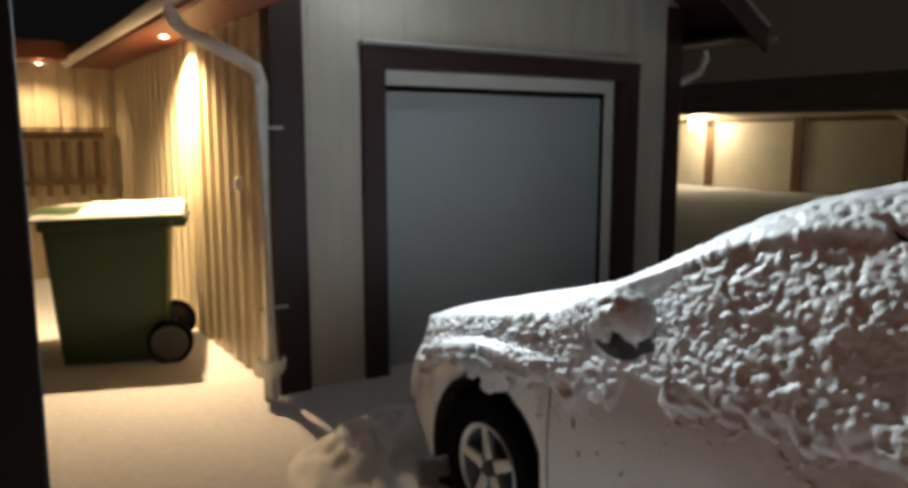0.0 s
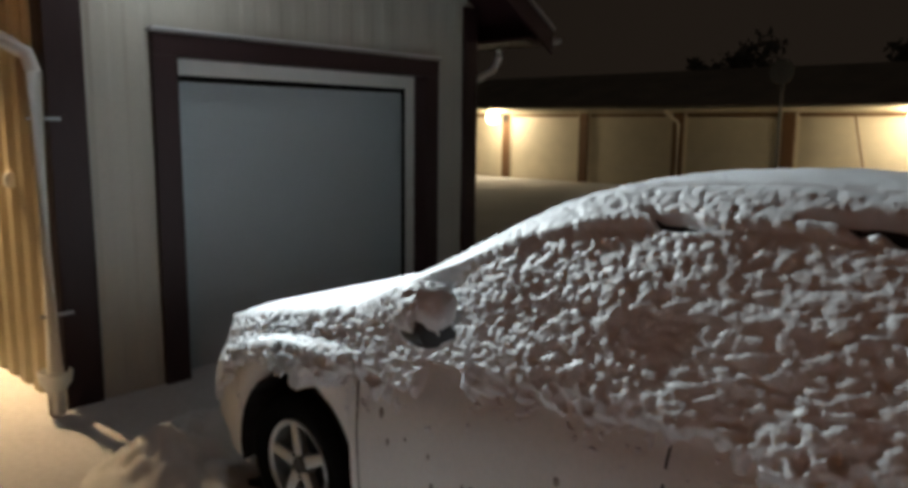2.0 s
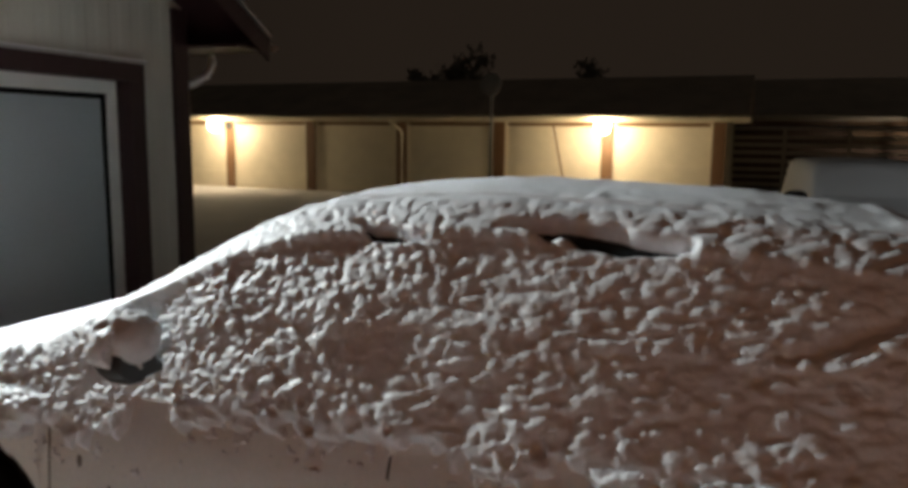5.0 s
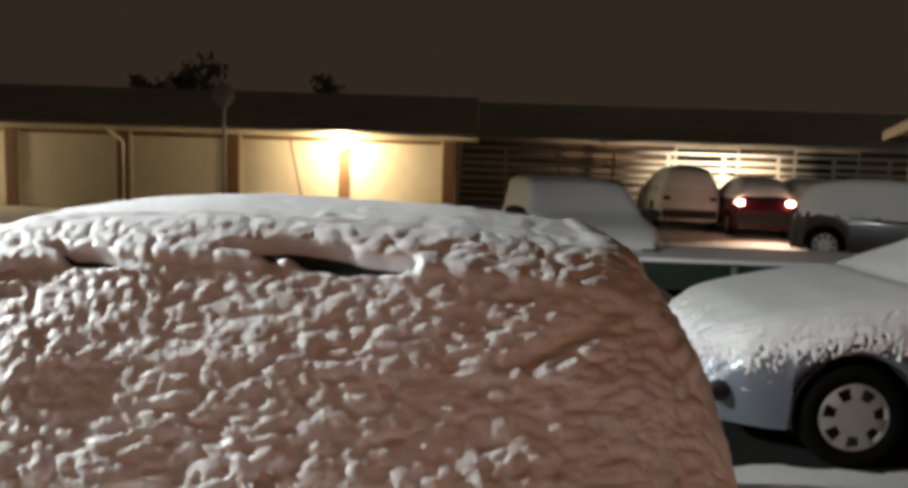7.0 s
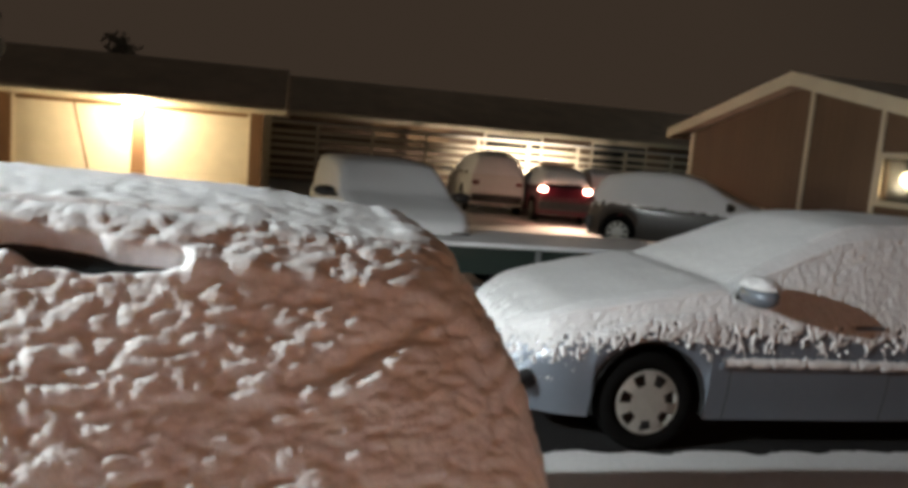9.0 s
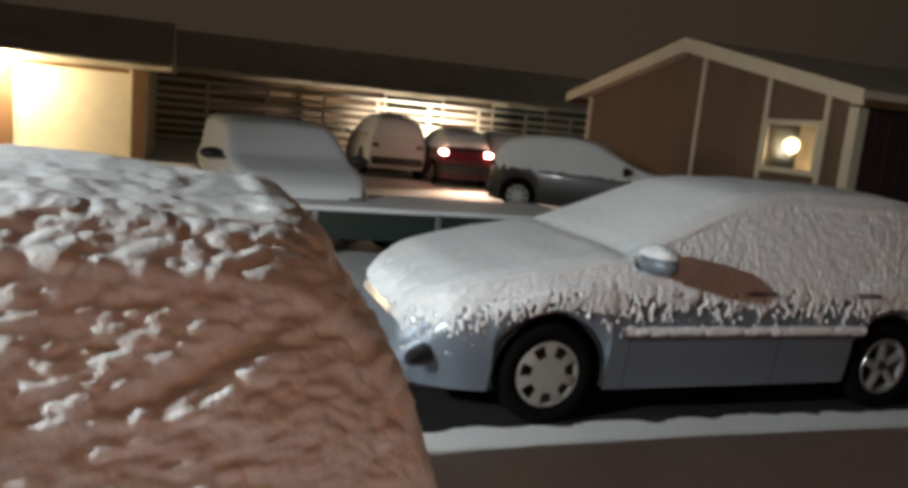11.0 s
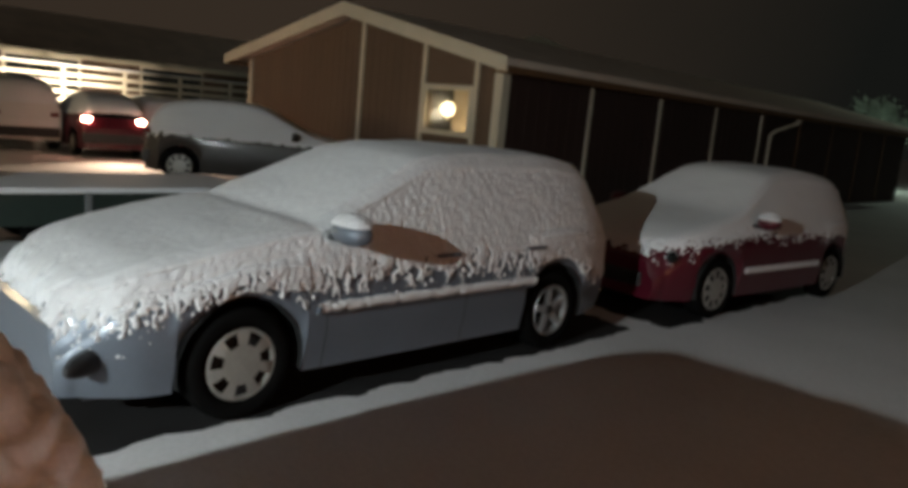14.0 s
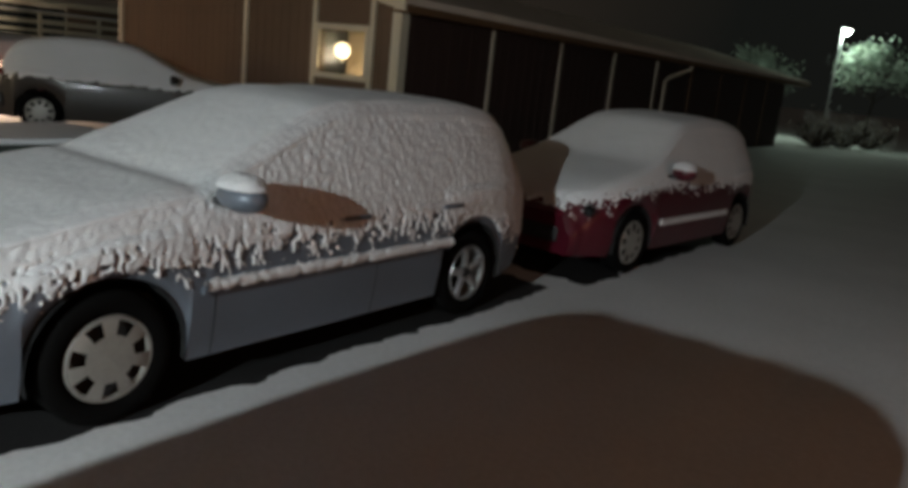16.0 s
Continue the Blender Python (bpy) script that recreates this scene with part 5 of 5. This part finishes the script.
def gabled_building():
    def gz(x):
        return BRZ - (abs(x - BRX) / ((BRX - BX0) if x < BRX else (BX1 - BRX))) * (BRZ - BEZ)
    core = new("wall_gabled_building")
    tagged(core, "brown boarded building with pale battens and a lit window", "wall", kind="structure")
    wx0, wx1, wz0, wz1 = 11.78, 12.94, 1.43, 2.19
    # gable skin with the window opening left out
    def quad(x0, x1, zlo, zhi):
        bm = bmesh.new()
        a = [bm.verts.new((x0, BY0, zlo(x0))), bm.verts.new((x1, BY0, zlo(x1))), bm.verts.new((x1, BY0, zhi(x1))), bm.verts.new((x0, BY0, zhi(x0)))]
        b = [bm.verts.new((v.co.x, BY0 - 0.12, v.co.z)) for v in a]
        bm.faces.new(a), bm.faces.new(b[::-1])
        for i in range(4):
            bm.faces.new((a[i], b[i], b[(i + 1) % 4], a[(i + 1) % 4]))
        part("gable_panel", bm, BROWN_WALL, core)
    zero = lambda x: 0.0
    quad(BX0 + 0.02, wx0, zero, gz)
    quad(wx0, wx1, zero, lambda x: wz0)
    quad(wx0, wx1, lambda x: wz1, gz)
    quad(wx1, BRX, zero, gz)
    quad(BRX, BX1, zero, gz)
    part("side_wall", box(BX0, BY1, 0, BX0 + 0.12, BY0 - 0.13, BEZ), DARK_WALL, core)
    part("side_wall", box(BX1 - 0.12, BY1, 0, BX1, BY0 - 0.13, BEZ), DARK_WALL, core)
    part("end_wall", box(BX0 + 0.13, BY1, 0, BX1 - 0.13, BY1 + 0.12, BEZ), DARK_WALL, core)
    # upright boards on the gable
    x = BX0 + 0.18
    while x < BX1 - 0.1:
        if not (wx0 - 0.12 < x < wx1 + 0.06):
            part("cover_strip", box(x, BY0, 0.0, x + 0.03, BY0 + 0.005, gz(x) - 0.10), BROWN_WALL, core)
        x += 0.24
    for x, top in ((15.12, gz(15.12) - 0.1), (13.09, gz(13.09) - 0.1), (11.63, gz(11.63) - 0.08)):
        part("batten", box(x - 0.05, BY0 + 0.001, 0, x + 0.05, BY0 + 0.04, top), TRIM, core, "pale batten")
    part("corner_board", box(BX0 - 0.04, BY0 + 0.001, 0, BX0 + 0.16, BY0 + 0.04, BEZ), TRIM, core)
    part("corner_board", box(BX1 - 0.14, BY0 + 0.001, 0, BX1 + 0.02, BY0 + 0.04, BEZ - 0.02), TRIM, core)
    part("corner_board", box(BX0 - 0.04, BY0 - 0.16, 0, BX0 - 0.001, BY0 - 0.0, BEZ), TRIM, core)
    y = BY0 - 2.66
    while y > BY1:
        part("batten", box(BX0 - 0.035, y - 0.045, 0, BX0 - 0.001, y + 0.045, BEZ - 0.08), POST_BROWN if y < -22 else TRIM, core)
        y -= 2.63
    y = BY0 - 0.4
    while y > BY1:
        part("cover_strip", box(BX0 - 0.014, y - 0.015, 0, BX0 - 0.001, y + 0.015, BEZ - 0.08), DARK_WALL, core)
        y -= 0.32
    # window with a lamp behind it
    w = new("window_1")
    tagged(w, "small window with a pale frame and a glowing lamp behind", "window", kind="structure")
    for a in ((wx0 - 0.1, wz1, wx1 + 0.1, wz1 + 0.10), (wx0 - 0.1, wz0 - 0.10, wx1 + 0.1, wz0), (wx0 - 0.1, wz0 + 0.001, wx0, wz1 - 0.001), (wx1, wz0 + 0.001, wx1 + 0.1, wz1 - 0.001)):
        part("window_frame", box(a[0], BY0 - 0.08, a[1], a[2], BY0 + 0.05, a[3], 0.005), TRIM, w)
    g = part("pane", box(wx0, BY0 - 0.05, wz0, wx1, BY0 - 0.044, wz1), WINDOW_GLASS, w)
    g.visible_shadow = False
    part("curtain", box(wx0 - 0.2, BY0 - 0.9, wz0 - 0.3, wx1 + 0.2, BY0 - 0.88, wz1 + 0.2), CURTAIN, w, "pale curtain")
    tl = empty("table_lamp", pose(12.62, BY0 - 0.26, 1.84), "round glowing lamp behind the window", "lamp")
    bm = bmesh.new()
    bmesh.ops.create_uvsphere(bm, u_segments=20, v_segments=12, radius=0.15)
    part("shade", bm, WINDOW_LAMP, tl, smooth=True)
    part("foot", cyl(0.04, 0.06, pose(0, 0, -0.19), 12), TRIM, tl)
    # roof
    r = new("roof_gabled_building")
    tagged(r, "low-pitched snowy roof with pale barge boards", "roof", kind="structure")
    k0, k1 = (BRZ - BEZ) / (BRX - BX0), (BRZ - BEZ) / (BX1 - BRX)
    for ex, k, nm in ((BX0 - 0.45, k0, "near"), (BX1 + 0.6, k1, "far")):
        ez = BRZ - abs(ex - BRX) * k
        bm = bmesh.new()
        pr = [(BRX, BRZ + 0.04), (ex, ez + 0.04), (ex, ez + 0.18), (BRX, BRZ + 0.22)]
        f = [bm.verts.new((x, BY0 + 0.40, z)) for x, z in pr]
        b = [bm.verts.new((x, BY1 - 2.0, z)) for x, z in pr]
        bm.faces.new(f), bm.faces.new(b)
        for i in range(4):
            bm.faces.new((f[i], f[(i + 1) % 4], b[(i + 1) % 4], b[i]))
        part("roof_sheet", bm, ROOFING, r)
        bm = bmesh.new()
        pr = [(BRX, BRZ - 0.05), (ex, ez - 0.05), (ex, ez + 0.20), (BRX, BRZ + 0.24)]
        f = [bm.verts.new((x, BY0 + 0.401, z)) for x, z in pr]
        b = [bm.verts.new((x, BY0 + 0.44, z)) for x, z in pr]
        bm.faces.new(f), bm.faces.new(b)
        for i in range(4):
            bm.faces.new((f[i], f[(i + 1) % 4], b[(i + 1) % 4], b[i]))
        part("barge_board", bm, TRIM, r, "wide pale barge board")
        part("fascia", box(ex - 0.02, BY1 - 2.0, ez - 0.06, ex + 0.02, BY0 + 0.40, ez + 0.06), POST_BROWN, r)
        s0, s1 = sorted((ex, BX0 - 0.04 if ex < BRX else BX1 + 0.02))
        part("soffit", box(s0 + 0.02, BY1 - 2.0, ez - 0.05, s1, BY0 + 0.40, ez - 0.03), POST_BROWN, r)
    p = empty("downpipe", pose(BX0 - 0.05, -21.48, 0), "pale downpipe with a bent neck on the long wall", "downpipe")
    part("pipe", tube([(-0.42, -0.85, 2.50), (-0.40, -0.80, 2.40), (-0.10, -0.1, 2.12), (-0.04, 0.02, 2.0), (-0.04, 0.02, 0.05)], 0.05, 10), TRIM, p, smooth=True)
    # roof of a house beyond
    h = new("roof_distant_house")
    tagged(h, "lit gable of a distant house over the roof", "roof", kind="structure")
    bm = bmesh.new()
    pr = [(-3.2, 0), (0, 1.25), (3.2, 0), (3.2, -4.6), (-3.2, -4.6)]
    f = [bm.verts.new((34 + x, -38 + 0.5 * x, 6.0 + z)) for x, z in pr]
    b = [bm.verts.new((38 + x, -46 + 0.5 * x, 6.0 + z)) for x, z in pr]
    bm.faces.new(f), bm.faces.new(b)
    for i in range(5):
        bm.faces.new((f[i], f[(i + 1) % 5], b[(i + 1) % 5], b[i]))
    part("gable", bm, TRIM, h)


WINDOW_GLASS = bpy.data.materials.new("clear_glass")
WINDOW_GLASS.use_nodes = True
_b = WINDOW_GLASS.node_tree.nodes["Principled BSDF"]
_b.inputs["Transmission Weight"].default_value = 1.0
_b.inputs["Roughness"].default_value = 0.05
_b.inputs["Base Color"].default_value = (0.95, 0.97, 0.95, 1)
CURTAIN = mat("pale_curtain", (0.55, 0.45, 0.30), 0.8, vary=0.15, scale=5)
lamp("table_lamp_light", "POINT", pose(12.3, BY0 - 0.55, 1.08), 26, (1.0, 0.75, 0.42), radius=0.04)
gabled_building()


# ---------------------------------------------------------------- lane, trees and distance
def leaf_clumps(bm, rng, centre, spread, count, size):
    for _ in range(count):
        d = Vector((rng.gauss(0, 1), rng.gauss(0, 1), rng.gauss(0, 0.8)))
        p = Vector(centre) + Vector((d.x * spread, d.y * spread, d.z * spread))
        e = Euler((rng.uniform(0, 6.3), rng.uniform(0, 6.3), rng.uniform(0, 6.3)))
        s = size * rng.uniform(0.5, 1.4)
        q = [bm.verts.new(p + e.to_matrix() @ Vector(v)) for v in ((-s, -s * 0.4, 0), (s * 0.2, -s * 0.5, 0.1 * s), (s, 0.1 * s, 0), (0.1 * s, s * 0.5, 0.1 * s))]
        bm.faces.new(q)


def tree(name, x, y, height, spread, leafmat, seed, label, leaves=900, size=0.12):
    rng = random.Random(seed)
    t = empty(name, pose(x, y, 0), label, "tree", "trees")
    bm = tube([(0, 0, 0), (0.05, 0.02, height * 0.2), (-0.04, 0.05, height * 0.42), (0.05, 0.0, height * 0.7)], 0.11, 10)
    for v in bm.verts:
        f = max(0.25, 1 - v.co.z / height)
        v.co.x *= f
        v.co.y *= f
    tips = []
    part("trunk", bm, BARK, t, smooth=True)
    for k in range(9):
        z0 = height * rng.uniform(0.32, 0.68)
        a = rng.uniform(0, 6.28)
        rr = spread * rng.uniform(0.6, 1.0)
        tip = Vector((rr * math.cos(a), rr * math.sin(a), z0 + height * rng.uniform(0.12, 0.3)))
        part("limb", tube([(0, 0, z0), (tip.x * 0.5, tip.y * 0.5, z0 + 0.35 * (tip.z - z0)), tip], 0.03, 6), BARK, t)
        tips.append(tip)
    tips.append(Vector((0, 0, height * 0.88)))
    bm = bmesh.new()
    for tip in tips:
        leaf_clumps(bm, rng, tip, spread * 0.26, leaves // len(tips), size)
        leaf_clumps(bm, rng, tip * 0.8 + Vector((0, 0, height * 0.1)), spread * 0.2, leaves // (2 * len(tips)), size)
    part("crown", bm, leafmat, t)
    return t


def distance():
    s = empty("street_lamp", pose(11.63, -45.1, -0.85), "tall street lamp with a cool glowing head", "street lamp")
    part("pole", tube([(0, 0, 0), (0, 0, 6.3), (-0.1, 0.1, 6.65)], 0.06, 10), STEEL, s)
    part("head", box(-0.45, -0.05, 6.64, 0.05, 0.25, 6.74, 0.03), STEEL, s)
    bm = bmesh.new()
    bmesh.ops.create_uvsphere(bm, u_segments=16, v_segments=8, radius=0.16, matrix=pose(-0.25, 0.12, 6.58))
    part("bulb", bm, BULB_GREEN, s, smooth=True)
    tree("roadside_tree", 9.7, -46.0, 5.6, 1.45, LEAF, 3, "slender frosted tree under the street lamp", 1500, 0.10)
    tree("roadside_tree", 16.5, -49.5, 5.0, 1.6, LEAF, 4, "frosted tree behind the long roof", 1500, 0.12)
    for k, (x, y, h, w) in enumerate(((42.6, 16.3, 6.6, 1.5), (44.7, 9.6, 6.4, 1.2), (43.5, 19.5, 5.6, 0.9))):
        tree("bare_tree", x, y, h, w, DARK_LEAF, 20 + k, "dark tree beyond the garage roofs", 700, 0.22)
    # bushes and snowy brush at the end of the long wall
    for k, (x, y) in enumerate(((10.3, -38.2), (9.6, -40.0), (10.8, -41.5), (8.9, -42.5))):
        rng = random.Random(40 + k)
        b = empty("bush", pose(x, y, 0), "low dark bush with snow on its twigs", "bush", "bushes")
        bm = bmesh.new()
        for _ in range(60):
            a, l = rng.uniform(0, 6.28), rng.uniform(0.5, 1.2)
            tipv = (l * math.cos(a), l * math.sin(a), rng.uniform(0.3, 1.1))
            q = tube([(0.1 * math.cos(a), 0.1 * math.sin(a), 0), tipv], 0.02, 4)
            me = bpy.data.meshes.new("t")
            q.to_mesh(me)
            q.free()
            bm.from_mesh(me)
            bpy.data.meshes.remove(me)
        part("thicket", bm, BARK, b)
        bm = bmesh.new()
        leaf_clumps(bm, rng, (0, 0, 0.6), 0.5, 200, 0.09)
        part("leaves", bm, DARK_LEAF, b)
        bm = bmesh.new()
        leaf_clumps(bm, rng, (0, 0, 0.85), 0.42, 90, 0.08)
        part("snow_clumps", bm, SNOW, b)


distance()
